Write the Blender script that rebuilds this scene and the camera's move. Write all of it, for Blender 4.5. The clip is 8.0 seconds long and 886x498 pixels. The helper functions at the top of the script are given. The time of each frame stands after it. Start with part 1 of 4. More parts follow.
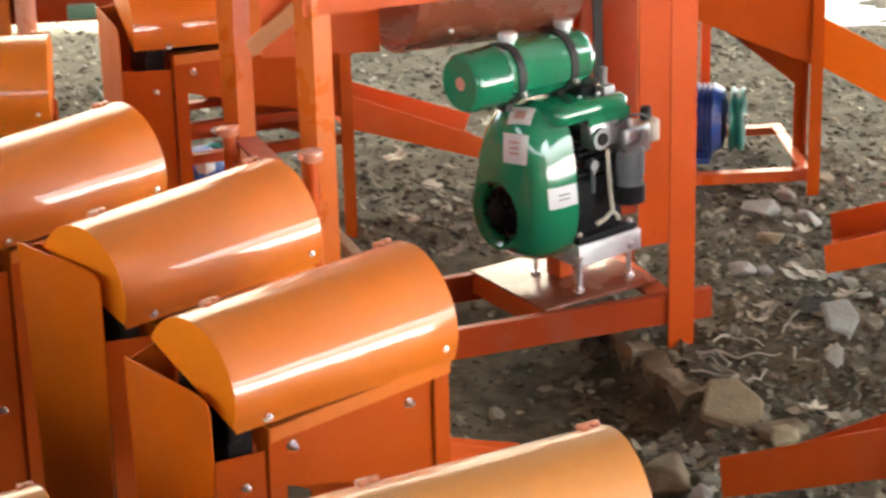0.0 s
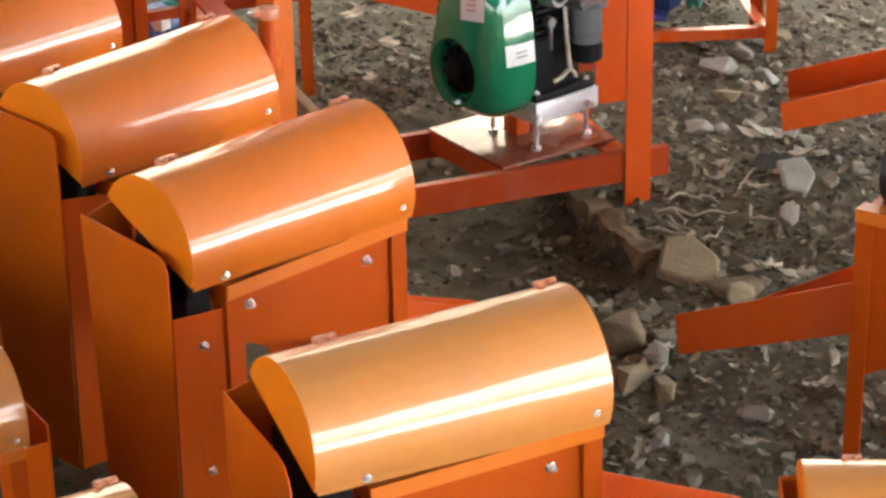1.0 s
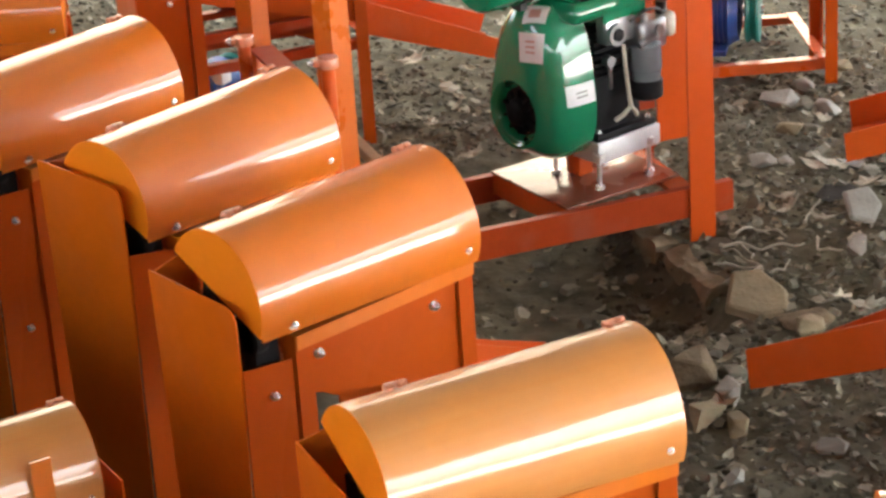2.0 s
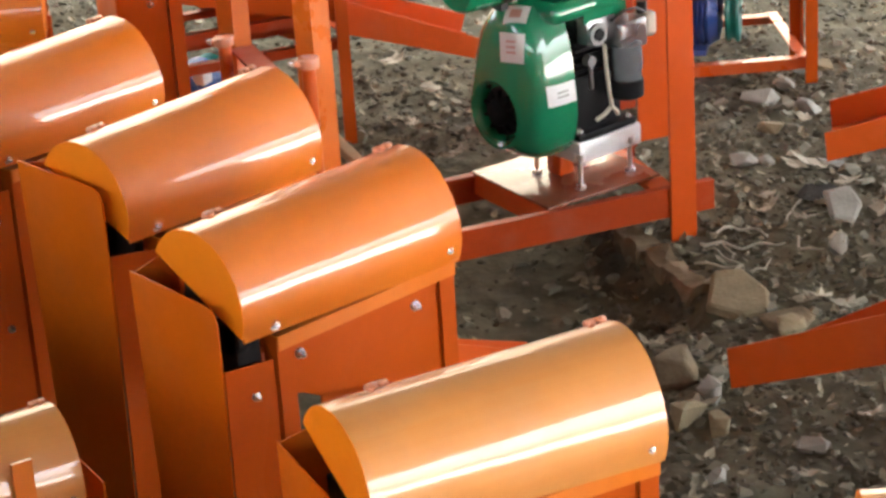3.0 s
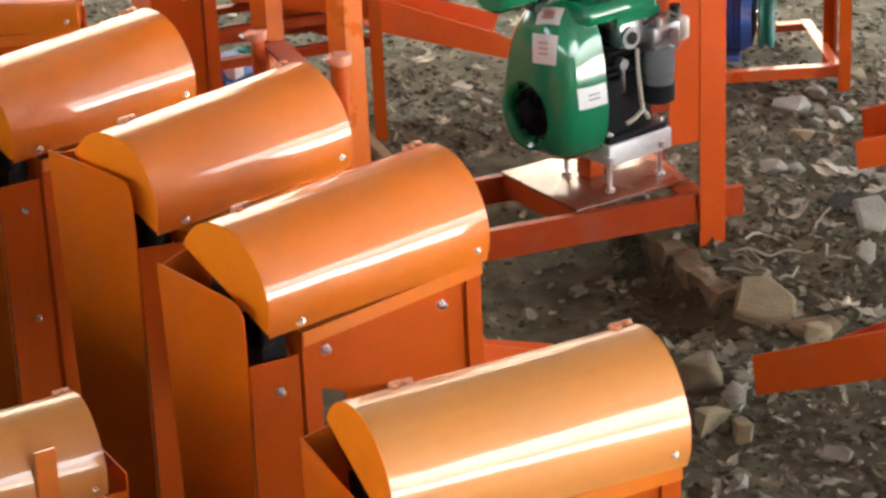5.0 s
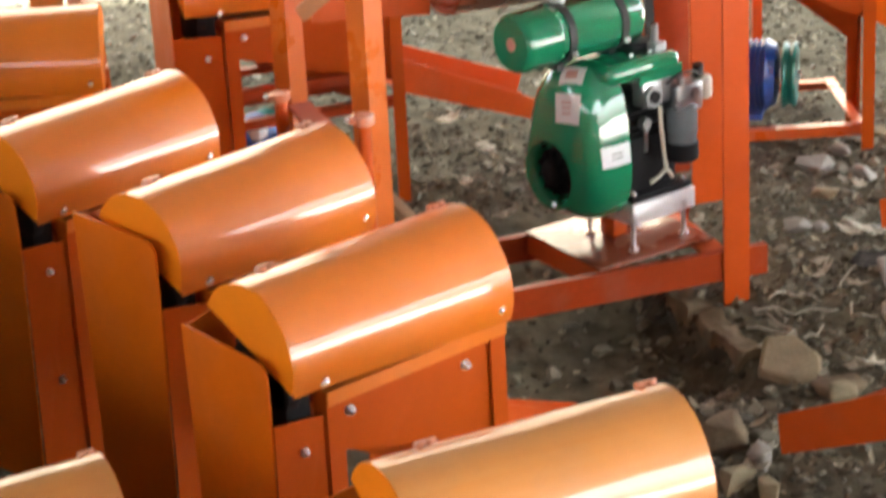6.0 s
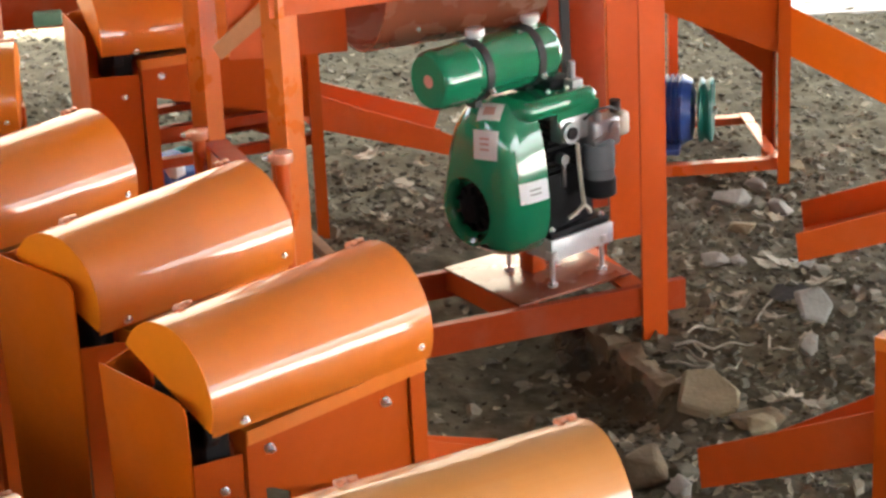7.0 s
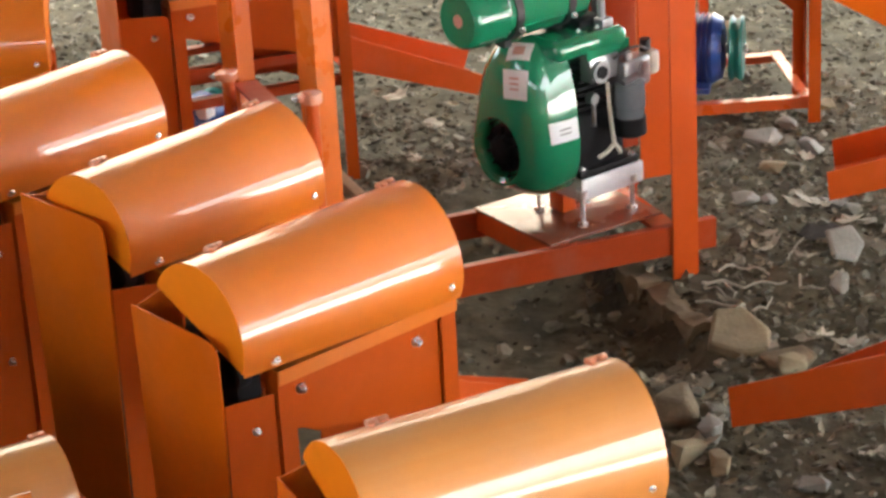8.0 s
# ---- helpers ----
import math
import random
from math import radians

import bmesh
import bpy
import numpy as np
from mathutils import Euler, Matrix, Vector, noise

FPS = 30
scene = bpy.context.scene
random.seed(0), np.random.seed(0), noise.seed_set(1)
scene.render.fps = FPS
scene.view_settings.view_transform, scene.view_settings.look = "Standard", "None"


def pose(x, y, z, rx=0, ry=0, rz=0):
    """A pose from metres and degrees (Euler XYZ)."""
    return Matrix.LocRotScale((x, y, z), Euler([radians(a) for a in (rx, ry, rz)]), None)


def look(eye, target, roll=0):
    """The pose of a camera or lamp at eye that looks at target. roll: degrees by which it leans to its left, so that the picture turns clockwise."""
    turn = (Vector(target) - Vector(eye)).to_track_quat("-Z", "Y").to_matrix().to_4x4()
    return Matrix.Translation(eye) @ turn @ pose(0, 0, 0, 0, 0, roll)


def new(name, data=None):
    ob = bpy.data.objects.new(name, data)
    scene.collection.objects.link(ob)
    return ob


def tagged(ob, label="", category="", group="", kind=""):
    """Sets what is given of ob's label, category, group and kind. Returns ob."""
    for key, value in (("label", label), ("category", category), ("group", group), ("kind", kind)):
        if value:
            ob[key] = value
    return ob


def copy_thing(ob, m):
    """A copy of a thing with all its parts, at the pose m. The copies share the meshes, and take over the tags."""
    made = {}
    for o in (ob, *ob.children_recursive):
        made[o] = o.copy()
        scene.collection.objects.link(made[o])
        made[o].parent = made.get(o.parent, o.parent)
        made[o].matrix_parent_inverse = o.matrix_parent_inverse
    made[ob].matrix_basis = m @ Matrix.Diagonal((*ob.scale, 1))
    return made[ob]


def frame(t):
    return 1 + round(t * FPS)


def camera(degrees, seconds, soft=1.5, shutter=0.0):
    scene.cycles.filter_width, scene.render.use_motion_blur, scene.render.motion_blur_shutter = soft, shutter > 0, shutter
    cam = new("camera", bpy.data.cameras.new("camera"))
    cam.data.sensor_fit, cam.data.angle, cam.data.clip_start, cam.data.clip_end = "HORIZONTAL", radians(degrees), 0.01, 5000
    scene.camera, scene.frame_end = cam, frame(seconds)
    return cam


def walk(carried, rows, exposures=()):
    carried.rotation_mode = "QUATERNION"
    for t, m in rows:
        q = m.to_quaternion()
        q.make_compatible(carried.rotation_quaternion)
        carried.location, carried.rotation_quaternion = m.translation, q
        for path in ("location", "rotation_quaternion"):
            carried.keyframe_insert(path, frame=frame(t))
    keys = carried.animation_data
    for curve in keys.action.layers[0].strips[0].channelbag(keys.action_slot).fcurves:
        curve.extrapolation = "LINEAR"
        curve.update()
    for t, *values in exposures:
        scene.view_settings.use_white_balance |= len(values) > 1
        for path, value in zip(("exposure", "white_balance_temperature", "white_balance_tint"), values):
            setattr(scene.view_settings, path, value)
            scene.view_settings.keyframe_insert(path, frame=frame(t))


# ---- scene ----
cam = camera(21.64, 8.0, soft=2.8, shutter=0.5)
EYE = 1.65
# seconds, then the camera's turn in degrees; it is held in one place and turned
ROWS = [
    (0.0, 69.494, 1.405, -0.525),
    (0.5, 68.345, 0.286, -1.137),
    (1.0, 65.960, 1.032, -1.518),
    (1.5, 65.875, 3.175, -1.046),
    (1.7, 66.682, 3.486, -0.732),
    (2.8, 67.301, 3.570, -1.275),
    (3.0, 67.043, 3.471, -1.289),
    (3.5, 66.309, 3.417, -1.498),
    (4.0, 66.101, 3.105, -1.427),
    (4.5, 66.870, 2.798, -0.761),
    (5.8, 67.305, 2.459, 0.559),
    (6.0, 68.585, 2.886, 0.343),
    (6.5, 69.538, 2.797, -0.595),
    (7.0, 69.397, 2.557, -1.677),
    (7.5, 68.853, 2.850, -1.433),
    (8.0, 67.948, 3.049, -1.067),
]
EXPOSURE = 3.64
walk(cam, [(t, pose(0, 0, EYE, rx, ry, rz)) for t, rx, ry, rz in ROWS], exposures=[(t, EXPOSURE + e) for t, e in ((0.0, 0.02), (0.5, -0.03), (1.0, 0.0), (6.0, -0.02), (6.5, -0.20), (7.2, -0.13), (8.0, -0.05))])

# ---- daylight: a bright overcast sky that enters under the roof by the open sides ----
SUN_UP, SUN_ROUND = radians(62), radians(116)
world = bpy.data.worlds.new("overcast_sky")
scene.world = world
world.use_nodes = True
wn, wl = world.node_tree.nodes, world.node_tree.links
sky = wn.new("ShaderNodeTexSky")
sky.sky_type, sky.sun_disc, sky.sun_elevation, sky.sun_rotation = "NISHITA", False, SUN_UP, SUN_ROUND
sky.dust_density = 4.0
pale = wn.new("ShaderNodeHueSaturation")
pale.inputs["Saturation"].default_value = 0.3
wl.new(sky.outputs[0], pale.inputs["Color"])
wl.new(pale.outputs[0], wn["Background"].inputs["Color"])
wn["Background"].inputs["Strength"].default_value = 0.15
sun_data = bpy.data.lights.new("sun", "SUN")
sun_data.energy, sun_data.angle, sun_data.color = 4.8, radians(1.0), (1.0, 0.95, 0.88)
sun_way = Vector((math.sin(SUN_ROUND) * math.cos(SUN_UP), math.cos(SUN_ROUND) * math.cos(SUN_UP), math.sin(SUN_UP)))
new("sun", sun_data).matrix_world = look(sun_way * 20, (0, 0, 0))


# ---- materials ----
def material(name, colour, rough=0.5, metal=0.0, coat=0.0, vary=0.12, grain=60.0, patch=6.0, bump=0.1, bump_scale=120.0, dirt=None, dirt_amount=0.0, each=0.0, spec=0.5, coat_rough=0.08, haze=0.0, streak=0.0, coat_ior=1.5):
    """A principled surface: two scales of colour change, uneven gloss, fine relief, and dust or dirt in patches."""
    m = bpy.data.materials.new(name)
    m.use_nodes = True
    n, l = m.node_tree.nodes, m.node_tree.links
    b = n["Principled BSDF"]
    at = n.new("ShaderNodeTexCoord").outputs["Object"]

    def cloud(scale, detail=4.0):
        c = n.new("ShaderNodeTexNoise")
        c.inputs["Scale"].default_value, c.inputs["Detail"].default_value = scale, detail
        l.new(at, c.inputs["Vector"])
        return c.outputs["Fac"]

    def ramp(fac, a, c):
        r = n.new("ShaderNodeMapRange")
        r.inputs["From Min"].default_value, r.inputs["From Max"].default_value = 0.3, 0.7
        r.inputs["To Min"].default_value, r.inputs["To Max"].default_value = a, c
        l.new(fac, r.inputs["Value"])
        return r.outputs["Result"]

    def mix(fac, a, c):
        x = n.new("ShaderNodeMix")
        x.data_type = "RGBA"
        for socket, value in ((x.inputs[0], fac), (x.inputs[6], a), (x.inputs[7], c)):
            if isinstance(value, (tuple, float)):
                socket.default_value = value if isinstance(value, float) else (*value[:3], 1)
            else:
                l.new(value, socket)
        return x.outputs[2]

    low = tuple(c * (1 - vary) for c in colour)
    high = tuple(min(1, c * (1 + vary)) for c in colour)
    base = mix(ramp(cloud(patch), 0.0, 1.0), low, high)
    base = mix(ramp(cloud(grain, 6.0), 0.0, 0.35), base, tuple(c * (1 - 2 * vary) if vary < 0.5 else c * 0.2 for c in colour))
    if streak:
        stretch = n.new("ShaderNodeMapping")
        stretch.inputs["Scale"].default_value = (2.5, 70.0, 70.0)
        l.new(at, stretch.inputs["Vector"])
        brushed = n.new("ShaderNodeTexNoise")
        brushed.inputs["Scale"].default_value, brushed.inputs["Detail"].default_value = 1.0, 5.0
        l.new(stretch.outputs[0], brushed.inputs["Vector"])
        base = mix(ramp(brushed.outputs["Fac"], 0.0, streak), base, (0.62, 0.33, 0.12))
    if each:
        info = n.new("ShaderNodeObjectInfo").outputs["Random"]
        isle = n.new("ShaderNodeNewGeometry").outputs["Random Per Island"]
        add = n.new("ShaderNodeMath")
        add.operation = "ADD"
        l.new(info, add.inputs[0]), l.new(isle, add.inputs[1])
        part_of = n.new("ShaderNodeMath")
        part_of.operation = "FRACT"
        l.new(add.outputs[0], part_of.inputs[0])
        bright = n.new("ShaderNodeMapRange")
        bright.inputs["To Min"].default_value, bright.inputs["To Max"].default_value = 1 - each, 1 + each
        l.new(part_of.outputs[0], bright.inputs["Value"])
        hsv = n.new("ShaderNodeHueSaturation")
        l.new(bright.outputs["Result"], hsv.inputs["Value"])
        l.new(base, hsv.inputs["Color"])
        base = hsv.outputs["Color"]
    gloss = ramp(cloud(patch * 2.3), rough * 0.8, min(1, rough * 1.25))
    if dirt:
        spots = n.new("ShaderNodeMapRange")
        spots.inputs["From Min"].default_value, spots.inputs["From Max"].default_value = 0.52, 0.72
        spots.inputs["To Max"].default_value = dirt_amount
        l.new(cloud(patch * 1.7, 8.0), spots.inputs["Value"])
        base = mix(spots.outputs["Result"], base, dirt)
        more = n.new("ShaderNodeMath")
        more.operation = "MULTIPLY_ADD"
        more.inputs[1].default_value = 0.35
        l.new(spots.outputs["Result"], more.inputs[0]), l.new(gloss, more.inputs[2])
        gloss = more.outputs[0]
    l.new(base, b.inputs["Base Color"])
    l.new(gloss, b.inputs["Roughness"])
    b.inputs["Metallic"].default_value, b.inputs["Specular IOR Level"].default_value = metal, spec
    b.inputs["Coat Weight"].default_value, b.inputs["Coat Roughness"].default_value = coat, coat_rough
    b.inputs["Coat IOR"].default_value = coat_ior
    b.inputs["Sheen Weight"].default_value, b.inputs["Sheen Roughness"].default_value = haze, 0.35
    b.inputs["Sheen Tint"].default_value = (1.0, 0.86, 0.68, 1.0)
    if bump:
        relief = n.new("ShaderNodeBump")
        relief.inputs["Strength"].default_value, relief.inputs["Distance"].default_value = bump, 0.004
        l.new(cloud(bump_scale, 3.0), relief.inputs["Height"])
        l.new(relief.outputs[0], b.inputs["Normal"])
    return m


DUST = (0.30, 0.24, 0.17)
ORANGE = material("orange_enamel", (0.66, 0.156, 0.005), 0.42, spec=0.42, haze=0.0, streak=0.04, coat=0.9, coat_rough=0.05, coat_ior=1.66, vary=0.06, bump=0.07, bump_scale=24, dirt=DUST, dirt_amount=0.07)
POST_RED = material("vermilion_enamel", (0.52, 0.072, 0.008), 0.36, coat=0.05, spec=0.14, vary=0.09, bump=0.05, bump_scale=40, dirt=DUST, dirt_amount=0.06)
DEEP_ORANGE = material("deep_orange_enamel", (0.64, 0.122, 0.004), 0.42, coat=0.03, spec=0.12, coat_rough=0.14, vary=0.08, bump=0.05, bump_scale=40, dirt=DUST, dirt_amount=0.05)
# red-tinged copy of the thresher orange, darkened for weakly lit panels and legs
SHADED_ORANGE = material("red_tinged_shaded_orange", (0.45, 0.071, 0.004), 0.40, coat=0.06, spec=0.14, vary=0.08, bump=0.05, bump_scale=40, dirt=DUST, dirt_amount=0.05)
CAP_ORANGE = material("bright_orange_enamel", (0.80, 0.200, 0.006), 0.42, coat=0.1, spec=0.25, vary=0.06, bump=0.05, bump_scale=40)
# dust patches, plus a reflected buff sheen put into base colour and haze
DUSTY_SHEEN_ORANGE = material("dusty_sheen_orange_enamel", (0.60, 0.218, 0.042), 0.46, coat=1.0, coat_rough=0.06, coat_ior=1.6, haze=0.20, streak=0.20, vary=0.07, bump=0.04, bump_scale=38, dirt=DUST, dirt_amount=0.15)
RED_ORANGE = material("red_orange_enamel", (0.58, 0.088, 0.009), 0.42, spec=0.25, coat=0.12, coat_rough=0.16, vary=0.09, patch=9.0, bump=0.05, bump_scale=50, dirt=DUST, dirt_amount=0.07)
GLOSS_RED = material("glossy_red_orange_enamel", (0.58, 0.088, 0.009), 0.30, coat=0.35, coat_rough=0.10, vary=0.09, patch=9.0, bump=0.05, bump_scale=50, dirt=DUST, dirt_amount=0.10)
SHINY_ORANGE = material("shiny_orange_enamel", (0.62, 0.130, 0.010), 0.30, coat=1.0, coat_rough=0.08, coat_ior=1.6, vary=0.08, patch=9.0, bump=0.05, bump_scale=50, dirt=DUST, dirt_amount=0.08)
PRIMED = material("brown_sheet_paint", (0.24, 0.068, 0.034), 0.25, coat=0.4, coat_rough=0.06, vary=0.12, bump=0.05, bump_scale=40, dirt=DUST, dirt_amount=0.3)
PINK = material("worn_orange_paint", (0.72, 0.26, 0.14), 0.25, coat=0.8, vary=0.12, dirt=(0.7, 0.5, 0.4), dirt_amount=0.4)
# frame red darkened in its colour for the shade on beams and inner panel
SHADED_DARK_RED = material("shaded_dark_red_enamel", (0.36, 0.045, 0.008), 0.42, spec=0.12, coat=0.12, coat_rough=0.2, vary=0.12, dirt=DUST, dirt_amount=0.12)
PALE_GREEN = material("pale_green_paint", (0.16, 0.30, 0.20), 0.5, vary=0.15)
BARE = material("rusty_bare_sheet", (0.48, 0.20, 0.075), 0.5, vary=0.2, dirt=(0.25, 0.10, 0.04), dirt_amount=0.5)
GREEN = material("green_enamel", (0.008, 0.195, 0.090), 0.10, coat=1.0, coat_rough=0.03, vary=0.06, bump=0.02, bump_scale=30)
TEAL = material("teal_paint", (0.01, 0.20, 0.165), 0.35, vary=0.1)
BLUE = material("blue_paint", (0.012, 0.075, 0.34), 0.3, coat=0.3, vary=0.1, dirt=DUST, dirt_amount=0.2)
BLACK = material("black_cast_iron", (0.010, 0.010, 0.012), 0.6, vary=0.3, bump=0.2, spec=0.18)
# iron blackened to hold the shade inside the cowl opening
SHADOW_IRON = material("recess_shade_iron", (0.007, 0.007, 0.007), 0.8, vary=0.3, bump=0.2, spec=0.1)
RUBBER = material("black_rubber", (0.015, 0.015, 0.016), 0.55, vary=0.2)
GREASE = material("greasy_steel", (0.035, 0.028, 0.024), 0.45, metal=0.4, vary=0.3, bump=0.2)
ZINC = material("zinc_plated_steel", (0.90, 0.90, 0.90), 0.28, metal=0.9, vary=0.1)
CHROME = material("bright_steel", (0.86, 0.86, 0.84), 0.34, metal=0.5, vary=0.08)
SUMP = material("bright_cast_aluminium", (0.74, 0.75, 0.77), 0.42, metal=0.25, vary=0.1, bump=0.15)
ALLOY = material("cast_aluminium", (0.36, 0.37, 0.38), 0.34, metal=0.9, vary=0.1, bump=0.15)
CREAM = material("cream_plastic", (0.62, 0.58, 0.48), 0.4, vary=0.12)
GREY_BOWL = material("smoky_plastic", (0.16, 0.18, 0.19), 0.22, vary=0.15, coat=0.3)
STICKER = material("printed_sticker", (0.62, 0.58, 0.54), 0.4, vary=0.06)
STICKER_RED = material("sticker_red_print", (0.50, 0.24, 0.18), 0.4, vary=0.1)
SMALL_PRINT = material("grey_print", (0.25, 0.27, 0.27), 0.4, vary=0.1)
WHITE = material("white_plastic", (0.72, 0.74, 0.76), 0.35, vary=0.06)
SOIL = material("trodden_soil", (0.104, 0.095, 0.063), 0.95, vary=0.36, grain=42, patch=11, bump=1.0, bump_scale=60, dirt=(0.170, 0.158, 0.110), dirt_amount=0.85, spec=0.15)
STONE = material("grey_rubble_stone", (0.140, 0.130, 0.098), 0.9, vary=0.25, grain=90, patch=18, bump=0.6, bump_scale=120, each=0.25, spec=0.25)
CLOD = material("crumbled_soil", (0.098, 0.088, 0.059), 0.95, vary=0.3, grain=80, patch=20, bump=0.5, each=0.2, spec=0.2)
SLAB = material("buff_broken_stone", (0.27, 0.225, 0.140), 0.9, vary=0.18, grain=90, patch=20, bump=0.6, bump_scale=110, spec=0.25)
CHIP = material("pale_stone_chip", (0.220, 0.205, 0.155), 0.9, vary=0.2, grain=90, patch=20, bump=0.5, each=0.40, spec=0.2)
# near-black colour for the shade of a hollow in the soil
HOLLOW_SHADE = material("hollow_shade_dark", (0.024, 0.020, 0.016), 0.9, vary=0.3, bump=0.6, spec=0.2)
PALE = material("pale_concrete_lump", (0.29, 0.28, 0.245), 0.9, vary=0.15, grain=90, patch=20, bump=0.6, spec=0.25)
BRICK = material("earthy_brick", (0.205, 0.162, 0.104), 0.9, vary=0.3, grain=80, patch=20, bump=0.7, dirt=(0.24, 0.195, 0.125), dirt_amount=0.35, each=0.2, spec=0.2)
PALE_LEAF = material("bleached_leaf", (0.38, 0.35, 0.27), 0.85, vary=0.2, each=0.25)
STRAW = material("dry_root_fibre", (0.36, 0.33, 0.26), 0.8, vary=0.2, each=0.2)
LEAF = material("dry_leaf_scrap", (0.26, 0.235, 0.165), 0.9, vary=0.25, each=0.4)
WOOD = material("raw_timber", (0.45, 0.32, 0.19), 0.75, vary=0.2)
PLASTER = material("pale_plaster", (0.55, 0.48, 0.37), 0.9, vary=0.1, patch=2.0, dirt=(0.35, 0.32, 0.28), dirt_amount=0.5)
APRON = material("pale_concrete", (0.70, 0.69, 0.66), 0.85, vary=0.1, patch=1.2, dirt=(0.4, 0.36, 0.3), dirt_amount=0.4)
ROOFING = material("weathered_roof_sheet", (0.10, 0.088, 0.078), 0.7, vary=0.2, patch=0.8)
BLOCKWORK = material("grey_block_wall", (0.09, 0.085, 0.078), 0.9, vary=0.15, patch=1.5)


# ---- building helpers ----
def thing(name, m, label, category, group=""):
    ob = new(name)
    ob.empty_display_size = 0.05
    ob.matrix_world = m
    return tagged(ob, label, category, group)


def finish(name, bm, mat, smooth=True):
    bmesh.ops.recalc_face_normals(bm, faces=bm.faces[:])
    me = bpy.data.meshes.new(name)
    bm.to_mesh(me)
    bm.free()
    me.materials.append(mat)
    if smooth:
        me.polygons.foreach_set("use_smooth", [True] * len(me.polygons))
        me.set_sharp_from_angle(angle=radians(35))
    return me


def part(name, bm, mat, parent, label="", at=None):
    ob = new(name, bm if isinstance(bm, bpy.types.Mesh) else finish(name, bm, mat))
    ob.parent = parent
    if at is not None:
        ob.matrix_basis = at
    return tagged(ob, label) if label else ob


def box(bm, x0, x1, y0, y1, z0, z1, m=None):
    c = Matrix.Translation(((x0 + x1) / 2, (y0 + y1) / 2, (z0 + z1) / 2)) @ Matrix.Diagonal((x1 - x0, y1 - y0, z1 - z0, 1))
    bmesh.ops.create_cube(bm, size=1, matrix=(m or Matrix()) @ c)
    return bm


def soften(bm, width=0.002, segments=2, angle=30):
    edges = [e for e in bm.edges if len(e.link_faces) == 2 and e.calc_face_angle(0) > radians(angle)]
    bmesh.ops.bevel(bm, geom=edges, offset=width, segments=segments, affect="EDGES", profile=0.5, clamp_overlap=True)
    return bm


def prism(bm, points, depth):
    """A flat outline (3D points) made solid along the vector depth."""
    a = [bm.verts.new(p) for p in points]
    b = [bm.verts.new(Vector(p) + Vector(depth)) for p in points]
    bm.faces.new(a)
    bm.faces.new(b[::-1])
    for i in range(len(a)):
        j = (i + 1) % len(a)
        bm.faces.new((a[i], b[i], b[j], a[j]))
    return bm


def tube(bm, p, q, r, seg=16, r2=None):
    p, q = Vector(p), Vector(q)
    m = Matrix.Translation((p + q) / 2) @ (q - p).to_track_quat("Z", "Y").to_matrix().to_4x4()
    bmesh.ops.create_cone(bm, cap_ends=True, segments=seg, radius1=r, radius2=r if r2 is None else r2, depth=(q - p).length, matrix=m)
    return bm


def lathe(bm, profile, m=None, seg=32):
    """A turned shape from (radius, height) pairs about local z, closed at both ends."""
    m = m or Matrix()
    rings = [[bm.verts.new(m @ Vector((r * math.cos(2 * math.pi * k / seg), r * math.sin(2 * math.pi * k / seg), h))) for k in range(seg)] for r, h in profile]
    for a, b in zip(rings, rings[1:]):
        for k in range(seg):
            bm.faces.new((a[k], a[(k + 1) % seg], b[(k + 1) % seg], b[k]))
    bm.faces.new(rings[0][::-1])
    bm.faces.new(rings[-1])
    return bm


def angle_iron(bm, p, q, side_a, side_b, w=0.025, t=0.003, w2=None):
    """An L section from p to q, whose two flanges run along side_a and side_b."""
    p, q, a, b = Vector(p), Vector(q), Vector(side_a), Vector(side_b)
    w2 = w2 or w
    prism(bm, [p, p + a * w, p + a * w + b * t, p + a * t + b * t, p + a * t + b * w2, p + b * w2], q - p)
    return bm


def sweep(bm, points, r, seg=6):
    """A thin round rod through points."""
    points = [Vector(p) for p in points]
    rings = []
    for i, p in enumerate(points):
        way = points[min(i + 1, len(points) - 1)] - points[max(i - 1, 0)]
        turn = way.to_track_quat("Z", "Y").to_matrix()
        k = r if not isinstance(r, (tuple, list)) else r[0] + (r[1] - r[0]) * i / (len(points) - 1)
        rings.append([bm.verts.new(p + turn @ Vector((k * math.cos(2 * math.pi * s / seg), k * math.sin(2 * math.pi * s / seg), 0))) for s in range(seg)])
    for a, b in zip(rings, rings[1:]):
        for s in range(seg):
            bm.faces.new((a[s], a[(s + 1) % seg], b[(s + 1) % seg], b[s]))
    bm.faces.new(rings[0][::-1])
    bm.faces.new(rings[-1])
    return bm


def bolt_mesh(size):
    bm = bmesh.new()
    tube(bm, (0, 0, -0.002), (0, 0, 0.0015), size * 1.05, 20)
    tube(bm, (0, 0, 0.0015), (0, 0, size * 0.95), size * 0.82, 6)
    tube(bm, (0, 0, size * 0.95), (0, 0, size * 1.4), size * 0.45, 12)
    soften(bm, size * 0.08, 1, 50)
    return finish("bolt", bm, ZINC)


BOLT = bolt_mesh(0.0068)
SMALL_BOLT = bolt_mesh(0.0055)


def bolt(parent, place, way=(0, -1, 0), mesh=None):
    turn = Vector(way).to_track_quat("Z", "Y").to_matrix().to_4x4()
    return part("bolt", mesh or BOLT, None, parent, "zinc-plated hexagon bolt", Matrix.Translation(place) @ turn)


# ---- ground ----
def smooth_step(a, b, x):
    x = min(1, max(0, (x - a) / (b - a)))
    return x * x * (3 - 2 * x)


KERB_A, KERB_B = Vector((0.318, 3.925)), Vector((0.436, 3.610))


